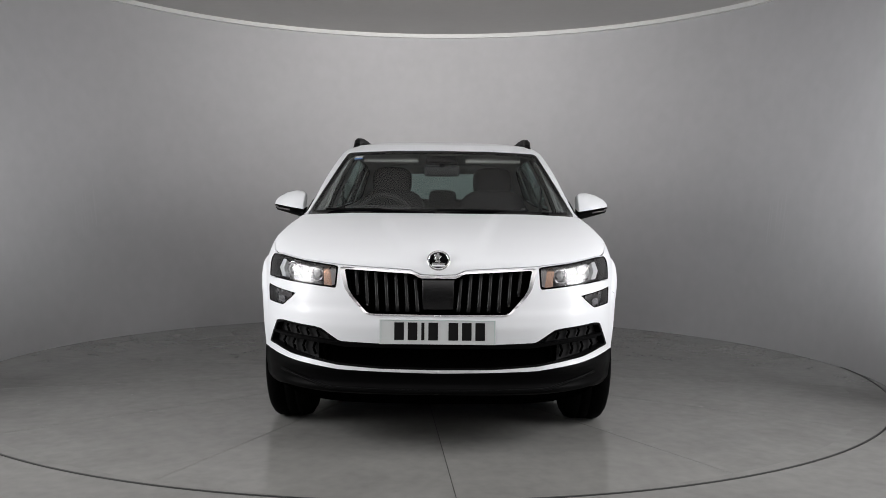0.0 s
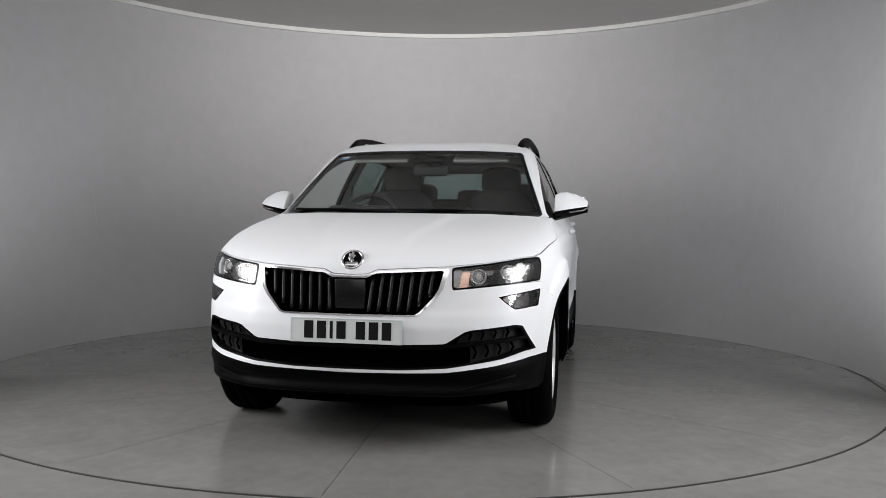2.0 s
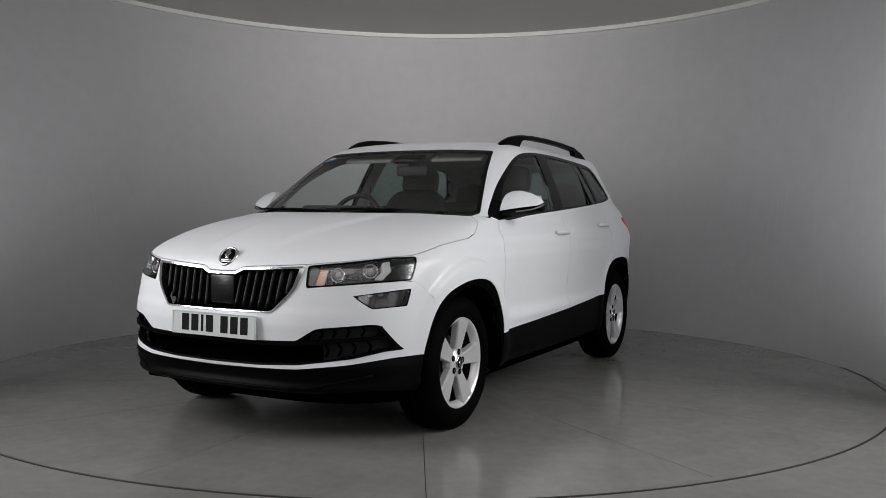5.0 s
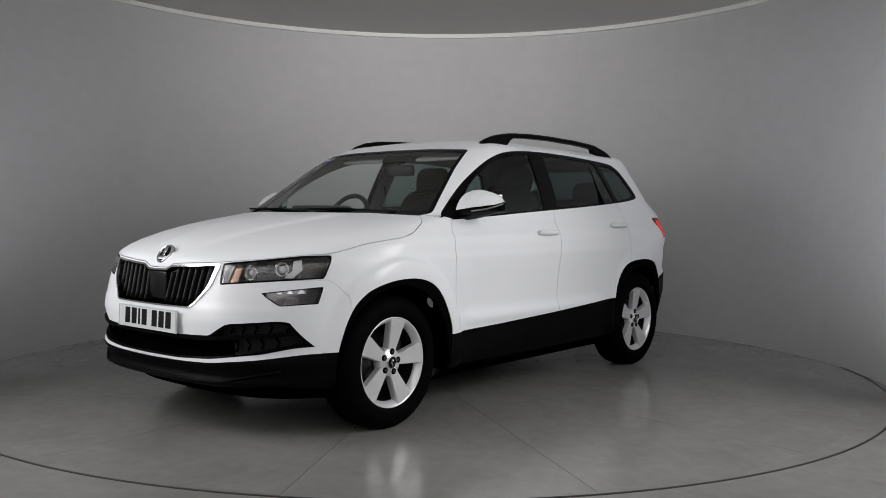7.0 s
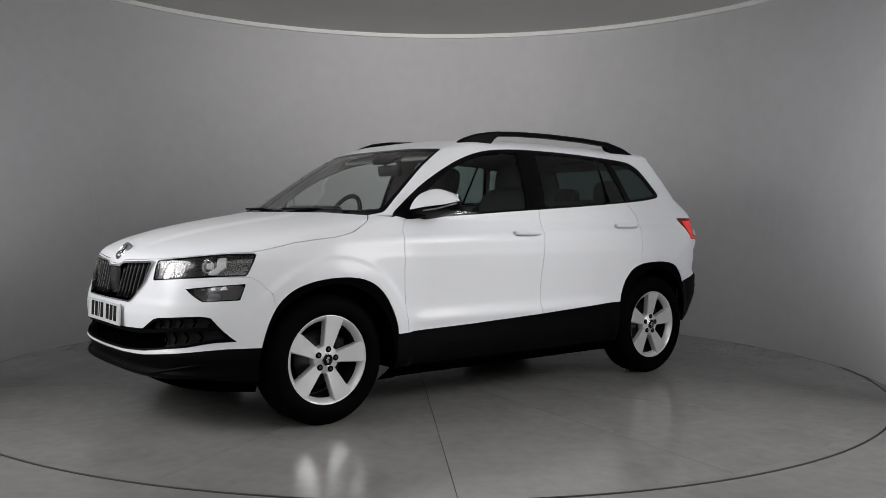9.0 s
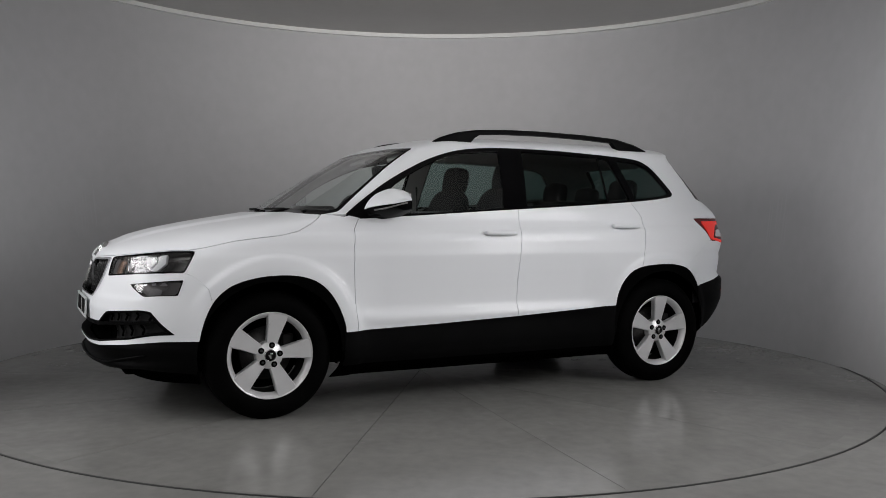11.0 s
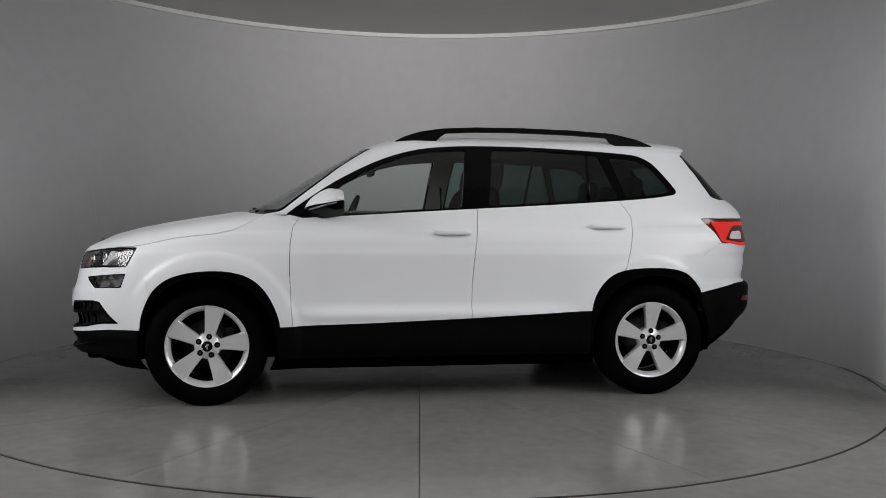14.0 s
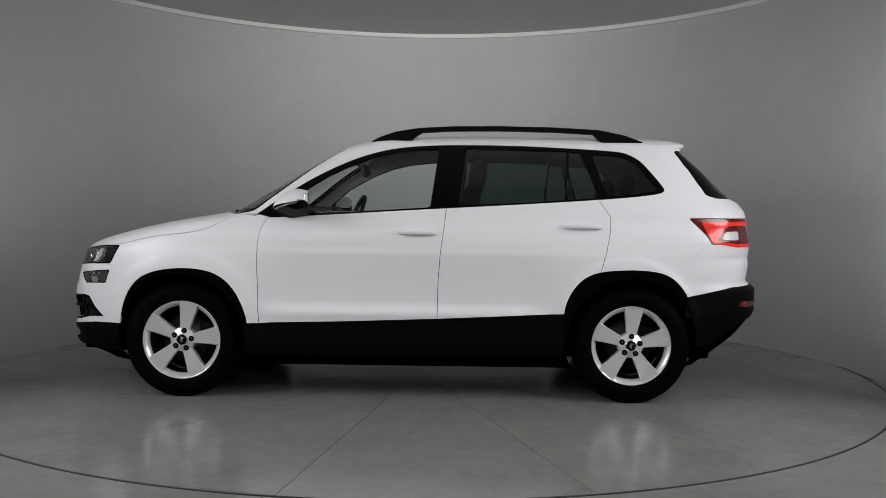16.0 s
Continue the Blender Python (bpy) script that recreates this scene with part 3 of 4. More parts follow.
def car():
    top = tagged(new("car"), "white five-door SUV with black lower cladding and silver wheels", "car")
    holes = [non(wheel_hole(FRONT_HUB)), non(wheel_hole(REAR_HUB))]
    arches = [non(ARCH_F, .001), non(ARCH_R, .001)]
    white = [non(clad, .001)] + arches
    # black inner shell below the panels, so that joints read dark
    part("inner_shell", piece([non(DAYLIGHT), non(any_of(SCREEN_EDGE, REAR_GLASS)), non(GRILLE), non(INTAKE), non(HEADLAMP), non(CORNER_LAMP)] + holes, inset=.014, flange=0, sides=(1, -1)), VOID, top)
    # bonnet
    part("bonnet", piece([shift(shut, GAP), lambda v: v[:, 2] - 1.094 + GAP, non(SCREEN_EDGE, GAP), ahead(1.0)], sides=(1, -1)), PAINT, top)
    # front bumper
    part("front_bumper", piece([bumper_front, non(shut, GAP), non(HEADLAMP, GAP), non(CORNER_LAMP), non(GRILLE), non(INTAKE)] + white, sides=(1, -1)), PAINT, top)
    # wings
    side_parts("front_wing", [non(bumper_front, GAP), non(shut, GAP), non(HEADLAMP, GAP), non(aft_of(SEAM_A), GAP), lambda v: v[:, 2] - np.interp(v[:, 0], [.80, 1.03], [1.058, 1.086]),
                              ahead(.83)] + white, PAINT, top)
    # doors
    frame_line = non(DAYLIGHT, .0)
    doors = side_parts("front_door", [aft_of(SEAM_A), shift(aft_of(SEAM_A), GAP), non(aft_of(SEAM_B), GAP), frame_line, lambda v: v[:, 2] - 1.20, lambda v: v[:, 2] - np.interp(v[:, 0], [.1, .5, .85], [1.2, 1.10, 1.062])] + white, PAINT, top)
    rears = side_parts("rear_door", [shift(aft_of(SEAM_B), GAP), non(aft_of(SEAM_C), GAP), frame_line, lambda v: v[:, 2] - 1.20] + white, PAINT, top)
    # pillars, roof and rear quarter
    side_parts("body_side", [non(SCREEN_EDGE, .001), frame_line, non(REAR_GLASS, .001), non(TAILLAMP, .001), non(bumper_rear, GAP),
                             any_of(both_of(aft_of(SEAM_C), shift(aft_of(SEAM_C), GAP)), lambda v: np.interp(v[:, 0], [-1.2, -1.0, .10, .5, .85, 1.2], [1.16, 1.22, 1.25, 1.20, 1.062, 1.088]) - v[:, 2]),
                             lambda v: v[:, 2] - 1.527, shift(lambda v: np.where(v[:, 0] > .9, 1.087 - v[:, 2], -1.0), 0)] + white, PAINT, top)
    part("roof", piece([lambda v: 1.5272 - v[:, 2], behind(.44)], sides=(1, -1)), PAINT, top)
    part("rear_bumper", piece([bumper_rear] + white, sides=(1, -1)), PAINT, top)
    # black lower cladding
    part("front_skirt", piece([clad, ahead(1.70), non(ARCH_F, .001), lambda v: np.interp(v[:, 1], [.5, .72, .86], [.272, .285, .25]) - v[:, 2]] + holes, sides=(1, -1)), CLAD, top, "black grained plastic bumper skirt")
    part("rear_skirt", piece([clad, behind(-1.60), non(ARCH_R, .001), lambda v: np.interp(v[:, 0], [-2.15, -1.97, -1.81, -1.72, -1.6], [.50, .47, .38, .335, .34]) - v[:, 2]] + holes, sides=(1, -1)), CLAD, top, "black grained plastic rear bumper skirt")
    side_parts("sill_cladding", [clad, ahead(-.887), behind(.957), lambda v: .262 - v[:, 2]], CLAD, top, "black grained plastic sill cladding")
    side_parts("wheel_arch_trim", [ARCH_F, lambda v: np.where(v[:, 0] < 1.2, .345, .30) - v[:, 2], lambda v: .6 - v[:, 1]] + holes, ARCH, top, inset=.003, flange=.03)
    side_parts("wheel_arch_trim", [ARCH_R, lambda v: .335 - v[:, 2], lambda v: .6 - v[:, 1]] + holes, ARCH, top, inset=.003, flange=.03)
    glazing(top)
    front_end(top)
    rear_end(top)
    fittings(top, doors, rears)
    for x in (FRONT_HUB, REAR_HUB):
        for s in (1, -1):
            wheel(top, x, s)
    underside(top)
    cabin(top)
    return top


def glazing(top):
    # black frame of the side windows, then the panes
    front = poly([(.80, 1.090), (.70, 1.180), (.60, 1.265), (.50, 1.325), (.37, 1.388), (.24, 1.437), (.11, 1.468), (-.05, 1.486), (-.150, 1.490), (-.105, 1.135), (.1, 1.121), (.435, 1.099)])
    rear = poly([(-.27, 1.148), (-.318, 1.494), (-.566, 1.494), (-.905, 1.482), (-1.00, 1.474), (-1.10, 1.200), (-.896, 1.184), (-.566, 1.162)])
    quarter = poly([(-1.065, 1.465), (-1.176, 1.460), (-1.25, 1.450), (-1.30, 1.428), (-1.34, 1.40), (-1.41, 1.315), (-1.455, 1.258), (-1.45, 1.248), (-1.40, 1.238), (-1.292, 1.222), (-1.15, 1.207)])
    side_parts("window_frame", [DAYLIGHT, non(any_of(front, rear, quarter))], GLOSS, top, "gloss black window surround", inset=.003, flange=.02)
    side_parts("front_door_window", [front], SIDEGLASS, top, inset=.007, flange=0)
    side_parts("rear_door_window", [rear], PRIVACY, top, "dark tinted rear side window", inset=.007, flange=0)
    side_parts("quarter_window", [quarter], PRIVACY, top, "dark tinted quarter window", inset=.007, flange=0)
    # bar between rear door pane and its fixed corner pane
    for s in (1, -1):
        bm = bmesh.new()
        tube(bm, [(-.905, s * .783, 1.176), (-.915, s * .700, 1.33), (-.925, s * .620, 1.482)], .009, 6)
        part("window_bar", bm, GLOSS, top)
    screen = part("windscreen", piece([SCREEN_IN], inset=.004, flange=0, sides=(1, -1)), SCREEN, top)
    part("screen_border", piece([SCREEN_EDGE, non(SCREEN_IN)], inset=.003, flange=.01, sides=(1, -1)), GLOSS, screen, "black printed border")
    inner = both_of(poly([(-.2, 1.24), (.55, 1.24), (.57, 1.25), (.48, 1.455), (.46, 1.465), (-.2, 1.468)], "yz"), behind(-1.55))
    part("rear_window_border", piece([REAR_GLASS, non(inner)], inset=.003, flange=.01, sides=(1, -1)), GLOSS, top)
    part("rear_window", piece([inner], inset=.005, flange=0, sides=(1, -1)), PRIVACY, top, "dark tinted rear window")
    # cabin lining, seen through the glass
    wide = lambda f: shift(f, -.012)
    part("cabin_lining", piece([lambda v: 1.12 - v[:, 2], non(wide(front)), non(wide(rear)), non(wide(quarter)), non(wide(SCREEN_IN)), non(wide(inner))], inset=.032, flange=0, sides=(1, -1)), LINING, top, "pale grey cabin lining")
    side_parts("door_lining", [lambda v: v[:, 2] - 1.125, lambda v: .5 - v[:, 2], behind(1.0), ahead(-1.9), non(ARCH_R)], DASH, top, inset=.05, flange=0)
    # blue and white sticker at the top of the screen
    spot = poly([(.555, 1.447), (.50, 1.45), (.50, 1.462), (.55, 1.459)], "yz")
    part("sticker", piece([both_of(spot, ahead(.25))], inset=.0005, flange=0, sides=(-1,)), WHITEISH, screen, "small white sticker")
    spot = poly([(.560, 1.434), (.50, 1.437), (.50, 1.449), (.554, 1.446)], "yz")
    part("sticker", piece([both_of(spot, ahead(.25))], inset=.0002, flange=0, sides=(-1,)), BLUE, screen, "small blue sticker")


def front_x(y, z):
    """How far forward the skin reaches at (y, z)."""
    f, c_, n, w = NOSE(z), NOSE_FROM(z), NOSE_POWER(z), HALF_WIDTH(z)
    return c_ + (f - c_) * max(1 - (abs(y) / w) ** n, 0) ** (1 / n)


def slat(bm, y, z0, z1, thick, depth, back, lean=0.0):
    """An upright rounded slat of the grille."""
    rows = []
    for k in range(7):
        z = z0 + (z1 - z0) * k / 6
        yy = y + lean * (k / 6 - .5)
        x = front_x(yy, z) - back
        rows.append([bm.verts.new(p) for p in ((x - depth, yy - thick, z), (x - .006, yy - thick, z), (x, yy - thick * .4, z), (x, yy + thick * .4, z), (x - .006, yy + thick, z), (x - depth, yy + thick, z))])
    for A, B in zip(rows, rows[1:]):
        for k in range(5):
            bm.faces.new((A[k], A[k + 1], B[k + 1], B[k]))
    bm.faces.new(rows[-1])
    bm.faces.new(rows[0][::-1])


def front_end(top):
    grille = part("grille", piece([GRILLE_IN], inset=.055, flange=0, sides=(1, -1)), VOID, top, "black radiator grille with chrome surround")
    part("grille_surround", piece([GRILLE, non(GRILLE_IN)], inset=-.006, flange=.03, sides=(1, -1)), CHROME, grille, "chrome surround")
    for s in (1, -1):
        for k in range(7):
            y = .098 + k * .0455
            low = .650 if y < .30 else .650 + (y - .30) * .98
            high = .796 if y < .10 else .822 + (y - .12) * .03
            bm = bmesh.new()
            slat(bm, s * y, low, high, .0085, .04, .012, s * .012)
            part("grille_slat", bm, SLAT, grille)
    bm = bmesh.new()
    box(bm, 2.138, 0, .726, .02, .145, .138, bevel=.006)
    part("radar_cover", bm, principled("radar_grey", (0.003, 0.003, 0.0035), 0.25), grille, "smooth dark grey sensor cover")
    # lower intake
    intake = part("lower_intake", piece([INTAKE], inset=.060, flange=0, sides=(1, -1)), VOID, top, "black lower air intake")
    part("intake_rim", piece([INTAKE, non(shift(INTAKE, .010))], inset=-.001, flange=.05, sides=(1, -1)), CLAD, intake)
    bar = both_of(poly([(-.2, .505), (.43, .508), (.52, .516), (.78, .535), (.80, .522), (.52, .500), (.43, .489), (-.2, .486)], "yz"), ahead(1.5))
    part("intake_bar", piece([bar, INTAKE], inset=-.002, flange=.04, sides=(1, -1)), CLAD, intake)
    for s in (1, -1):
        for row, (za, zb) in enumerate(((.522, .580), (.432, .505))):
            for k in range(6 - row):
                y = .49 + k * .052 + (row * .02)
                lo, hi = za + (y - .49) * (.07 if row == 0 else .14), min(zb + (y - .62) * .08, .585)
                if hi - lo < .015:
                    continue
                bm = bmesh.new()
                n = 6
                pts = []
                for q in range(n + 1):
                    z = lo + (hi - lo) * q / n
                    yy = y + .012 * (1 - abs(2 * q / n - 1))
                    pts.append((front_x(yy, z) - .022, s * yy, z))
                tube(bm, pts, .0055, 6)
                part("intake_mesh_bar", bm, VOID, intake)
    mesh_grey = principled("dark_mesh", (0.010, 0.010, 0.0105), 0.6, Specular_IOR_Level=0.2)
    side_parts("intake_backing", [shift(INTAKE, .004), lambda v: np.where(v[:, 2] > .50, .50, .56) - v[:, 1]], mesh_grey, intake, inset=.030, flange=0)
    # lip along the skirt
    bm = bmesh.new()
    pts = []
    for k in range(41):
        y = -.74 + 1.48 * k / 40
        z = .292 + .055 * max(abs(y) - .50, 0) / .24 + (.012 * abs(y))
        pts.append((front_x(y, z) + .004, y, z))
    tube(bm, pts, .007, 6)
    part("skirt_lip", bm, CLAD, top)
    # lamps
    for s in (1, -1):
        lamp = part("headlamp", piece([HEADLAMP], inset=.075, flange=0, sides=(s,)), GLOSS, top, "clear headlamp with dark housing")
        part("rim", piece([HEADLAMP, non(shift(HEADLAMP, .006))], inset=-.001, flange=.05, sides=(s,)), GLOSS, lamp)
        part("lens", piece([shift(HEADLAMP, .003)], inset=.001, flange=0, sides=(s,)), LENS, lamp, "clear lens")
        # reflector bowls, indicator and light bar
        for y, z, r, mat in ((.570, .808, .032, REFLECT), (.690, .826, .030, REFLECT)):
            bm = bmesh.new()
            x = front_x(y, z) - .052
            out = pose(x, s * y, z, 0, 0, s * (12 if y < .6 else 28))
            lathe(bm, [(-.030, .004), (-.028, .016), (-.018, .028), (0, r * .92), (.010, r), (.012, r + .004), (0, r + .005)], 28, out)
            part("reflector", bm, mat, lamp, "chromed reflector bowl")
            bm = bmesh.new()
            bmesh.ops.create_uvsphere(bm, u_segments=14, v_segments=8, radius=.016, matrix=out @ pose(-.008, 0, 0))
            part("bulb", bm, CLEARLAMP, lamp, "frosted glass bulb")
        wedge = both_of(poly([(.497, .755), (.515, .852), (.548, .856), (.540, .760)], "yz"), ahead(1.5))
        part("indicator", piece([wedge, HEADLAMP], inset=.030, flange=.01, sides=(s,)), AMBER, lamp, "amber indicator")
        inner = both_of(poly([(.46, .750), (.455, .852), (.512, .855), (.494, .752)], "yz"), ahead(1.5))
        part("inner_reflector", piece([inner, HEADLAMP], inset=.022, flange=.01, sides=(s,)), HAZE, lamp)
        mid = both_of(poly([(.60, .822), (.60, .848), (.655, .853), (.655, .83)], "yz"), ahead(1.5))
        part("light_guide", piece([mid, HEADLAMP], inset=.035, flange=.01, sides=(s,)), STEEL, lamp)
        blade = both_of(poly([(.728, .792), (.752, .825), (.738, .872), (.760, .876), (.778, .83), (.758, .790)], "yz"), ahead(1.5))
        part("light_blade", piece([blade, HEADLAMP], inset=.010, flange=.02, sides=(s,)), PLATE, lamp, "pale daytime light blade")
        low = part("corner_lamp", piece([CORNER_LAMP], inset=.045, flange=0, sides=(s,)), HAZE, top, "small clear corner fog lamp")
        part("rim", piece([CORNER_LAMP, non(shift(CORNER_LAMP, .004))], inset=-.001, flange=.04, sides=(s,)), GLOSS, low)
        part("lens", piece([shift(CORNER_LAMP, .002)], inset=.001, flange=0, sides=(s,)), CORNERLENS, low, "clear lens")
        for y0 in (.715, .748, .778):
            tooth = both_of(poly([(y0, .715), (y0 + .024, .716), (y0 + .013, .735), (y0 + .010, .739)], "yz"), ahead(1.5))
            part("reflector_tooth", piece([tooth, CORNER_LAMP], inset=.015, flange=.01, sides=(s,)), REFLECT, low)
        pan = both_of(poly([(.745, .665), (.79, .668), (.785, .698), (.75, .70)], "yz"), ahead(1.5))
        part("reflector", piece([pan, CORNER_LAMP], inset=.020, flange=.01, sides=(s,)), REFLECT, low)
    # badge: plain shapes
    bm = bmesh.new()
    at = pose(2.103, 0, .879, 0, -36, 0)
    lathe(bm, [(-.01, .041), (.004, .0415), (.009, .045), (.009, .050), (.003, .054), (-.012, .054)], 48, at)
    badge = part("badge", bm, CHROME, top, "round chrome and black bonnet badge")
    bm = bmesh.new()
    lathe(bm, [(.004, .0005), (.004, .042)], 40, at)
    part("badge_face", bm, GLOSS, badge)
    bm = bmesh.new()
    for ang, ln, off, w in ((118, .040, -.010, .011), (92, .050, -.004, .012), (64, .048, .004, .012), (38, .036, .008, .010)):
        m = at @ pose(.006, off, -.012, 90 - ang, 0, 0)
        box(bm, 0, 0, 0, .004, w, ln, m @ pose(0, 0, ln / 2), bevel=.0015)
    box(bm, 0, 0, 0, .004, .060, .009, at @ pose(.006, 0, -.020), bevel=.0015)
    part("badge_emblem", bm, CHROME, badge)
    # number plate with bars
    bm = bmesh.new()
    box(bm, 2.206, 0, .565, .007, .520, .111, pose(0, 0, 0, 0, -2, 0), bevel=.002)
    plate = part("number_plate", bm, PLATE, top, "white number plate with dark bars", smooth=False)
    bm = bmesh.new()
    for y, z, sy, sz in ((0, .052, .508, .0018), (0, -.052, .508, .0018), (.253, 0, .0018, .104), (-.253, 0, .0018, .104)):
        box(bm, 2.2103, y, .565 + z, .0012, sy, sz, pose(0, 0, 0, 0, -2, 0))
    part("plate_border", bm, MINT, plate, smooth=False)
    for y, w in ((.172, .050), (.112, .050), (.066, .016), (.020, .050), (-.070, .050), (-.130, .050), (-.190, .050)):
        bm = bmesh.new()
        box(bm, 2.2105, -y, .568, .0016, w * .86, .079, pose(0, 0, 0, 0, -2, 0))
        part("plate_bar", bm, INK, plate, smooth=False)
    bm = bmesh.new()
    box(bm, 2.2102, 0, .518, .0012, .09, .004)
    part("plate_maker_bar", bm, principled("plate_red", (0.45, 0.12, 0.12), 0.5), plate, smooth=False)
    # wipers and cowl
    part("cowl", piece([lambda v: 1.074 - v[:, 2], lambda v: v[:, 2] - 1.12, ahead(.95), lambda v: v[:, 1] - .74], inset=.011, flange=0, sides=(1, -1)), CLAD, top, "black cowl below the windscreen")
    for y0, y1, x0, x1 in ((.60, -.02, 1.075, 1.135), (-.05, -.66, 1.14, 1.065)):
        bm = bmesh.new()
        tube(bm, [(x0 + .005, y0, 1.098), ((x0 + x1) / 2 + .012, (y0 + y1) / 2, 1.118), (x1 + .005, y1, 1.117)], .007, 6)
        wiper = part("wiper", bm, CLAD, top, "black wiper")
        bm = bmesh.new()
        box(bm, x0 + .01, y0, 1.098, .03, .045, .022, bevel=.006)
        part("wiper_pivot", bm, CLAD, wiper)


def rear_end(top):
    for s in (1, -1):
        lamp = part("tail_lamp", piece([TAILLAMP], inset=.004, flange=.03, sides=(s,)), DARKRED, top, "red and clear C-shaped tail lamp")
        glow = poly([(-1.690, 1.066), (-2.3, 1.072), (-2.3, 1.044), (-1.87, 1.040), (-1.829, 1.017), (-1.778, .955), (-1.90, .938), (-2.3, .930), (-2.3, .910), (-1.90, .914), (-1.745, .940)])
        part("light_band", piece([TAILLAMP, shift(glow, .002)], inset=-.002, flange=.02, sides=(s,)), RED, lamp, "bright red light band")
        clear = poly([(-1.838, 1.010), (-1.93, 1.014), (-1.925, .953), (-1.798, .957)])
        part("reversing_lens", piece([TAILLAMP, shift(clear, .004)], inset=-.001, flange=.02, sides=(s,)), CLEARLAMP, lamp, "clear reversing lens")
    for s in (1, -1):
        refl = both_of(poly([(-1.95, .595), (-1.93, .565), (-2.2, .545), (-2.2, .58)]), lambda v: .4 - v[:, 1], behind(-1.7))
        part("rear_reflector", piece([refl], inset=-.003, flange=.01, sides=(s,)), DARKRED, top, "dark red rear reflector")


def fittings(top, doors, rears):
    # door handles
    for door_list, xc, zc in ((doors, -.037, .975), (rears, -.997, 1.018)):
        for ob, s in zip(door_list, (1, -1)):
            y = float(HALF_WIDTH(zc)) * (1 - .03 * float(smoothstep(.1, -1.6, xc))) - .001
            bm = bmesh.new()
            pts = [(xc + .108 - .216 * k / 12, s * (y + .004 + .026 * math.sin(math.pi * min(max(k / 12, .04), .96)) ** .5), zc + .012) for k in range(13)]
            tube(bm, pts, [.011] + [.0145] * 11 + [.011], 10, 1.05)
            handle = part("door_handle", bm, PAINT, ob, "white pull handle")
            bm = bmesh.new()
            lathe(bm, [(-.004, .002), (-.002, .030), (.003, .034)], 24, pose(xc, s * (y + .002), zc - .006, 0, 0, 90 * s) @ Matrix.Diagonal((1, 1.4, .95, 1)))
            # body white turned grey here: the scoop's shade is in the colour
            part("handle_recess", bm, principled("shaded_recess_paint", (0.62, 0.62, 0.63), 0.3), handle)
    # roof rails
    for s in (1, -1):
        bm = bmesh.new()
        xs = np.linspace(.29, -1.42, 47)
        top_z = np.interp(xs[::-1], [-1.42, -1.286, -1.115, -.842, -.50, -.224, -.018, .12, .23, .29], [1.532, 1.583, 1.617, 1.630, 1.635, 1.631, 1.619, 1.597, 1.560, 1.522])[::-1]
        rows = []
        for x, zt in zip(xs, top_z):
            y = .580 - .03 * smoothstep(.1, -1.6, x) - .012 * smoothstep(0, .3, x)
            gap = float(smoothstep(.03, -.03, x) * smoothstep(-1.145, -1.085, x))
            zl = min(1.528 + gap * (zt - .031 - 1.528), zt - .012)
            rows.append([bm.verts.new((x, s * (y + dy), z)) for dy, z in ((-.019, zl), (-.019, zt - .006), (-.012, zt), (.010, zt), (.020, zt - .010), (.024, zl))])
        for A, B in zip(rows, rows[1:]):
            for k in range(6):
                q = (A[k], A[(k + 1) % 6], B[(k + 1) % 6], B[k])
                bm.faces.new(q if s > 0 else q[::-1])
        bm.faces.new(rows[0]), bm.faces.new(rows[-1])
        part("roof_rail", bm, CLAD, top, "black roof rail", smooth=False)
    # door mirrors
    for s in (1, -1):
        mirror = part("door_mirror", mirror_shell(s, True), PAINT, top, "white door mirror with black base")
        part("mirror_base", mirror_shell(s, False), CLAD, mirror, "black plastic underside")
        bm = bmesh.new()
        tube(bm, [(.775, s * .775, 1.080), (.735, s * .84, 1.090), (.70, s * .90, 1.108)], [.050, .036, .030], 10, .5)
        part("mirror_arm", bm, CLAD, mirror)
        bm = bmesh.new()
        box(bm, .604, s * .925, 1.172, .006, .145, .070, bevel=.003)
        part("mirror_glass", bm, CHROME, mirror)
        bm = bmesh.new()
        tube(bm, [(.790, s * .92, 1.112), (.748, s * .995, 1.124), (.690, s * 1.024, 1.142), (.640, s * 1.027, 1.154)], .005, 6)
        part("mirror_indicator", bm, HAZE, mirror, "smoked indicator strip")
        tri = poly([(.955, 1.055), (.78, 1.180), (.70, 1.170), (.70, 1.085)])
        part("mirror_sail", piece([DAYLIGHT, tri], inset=-.001, flange=.01, sides=(s,)), CLAD, mirror)


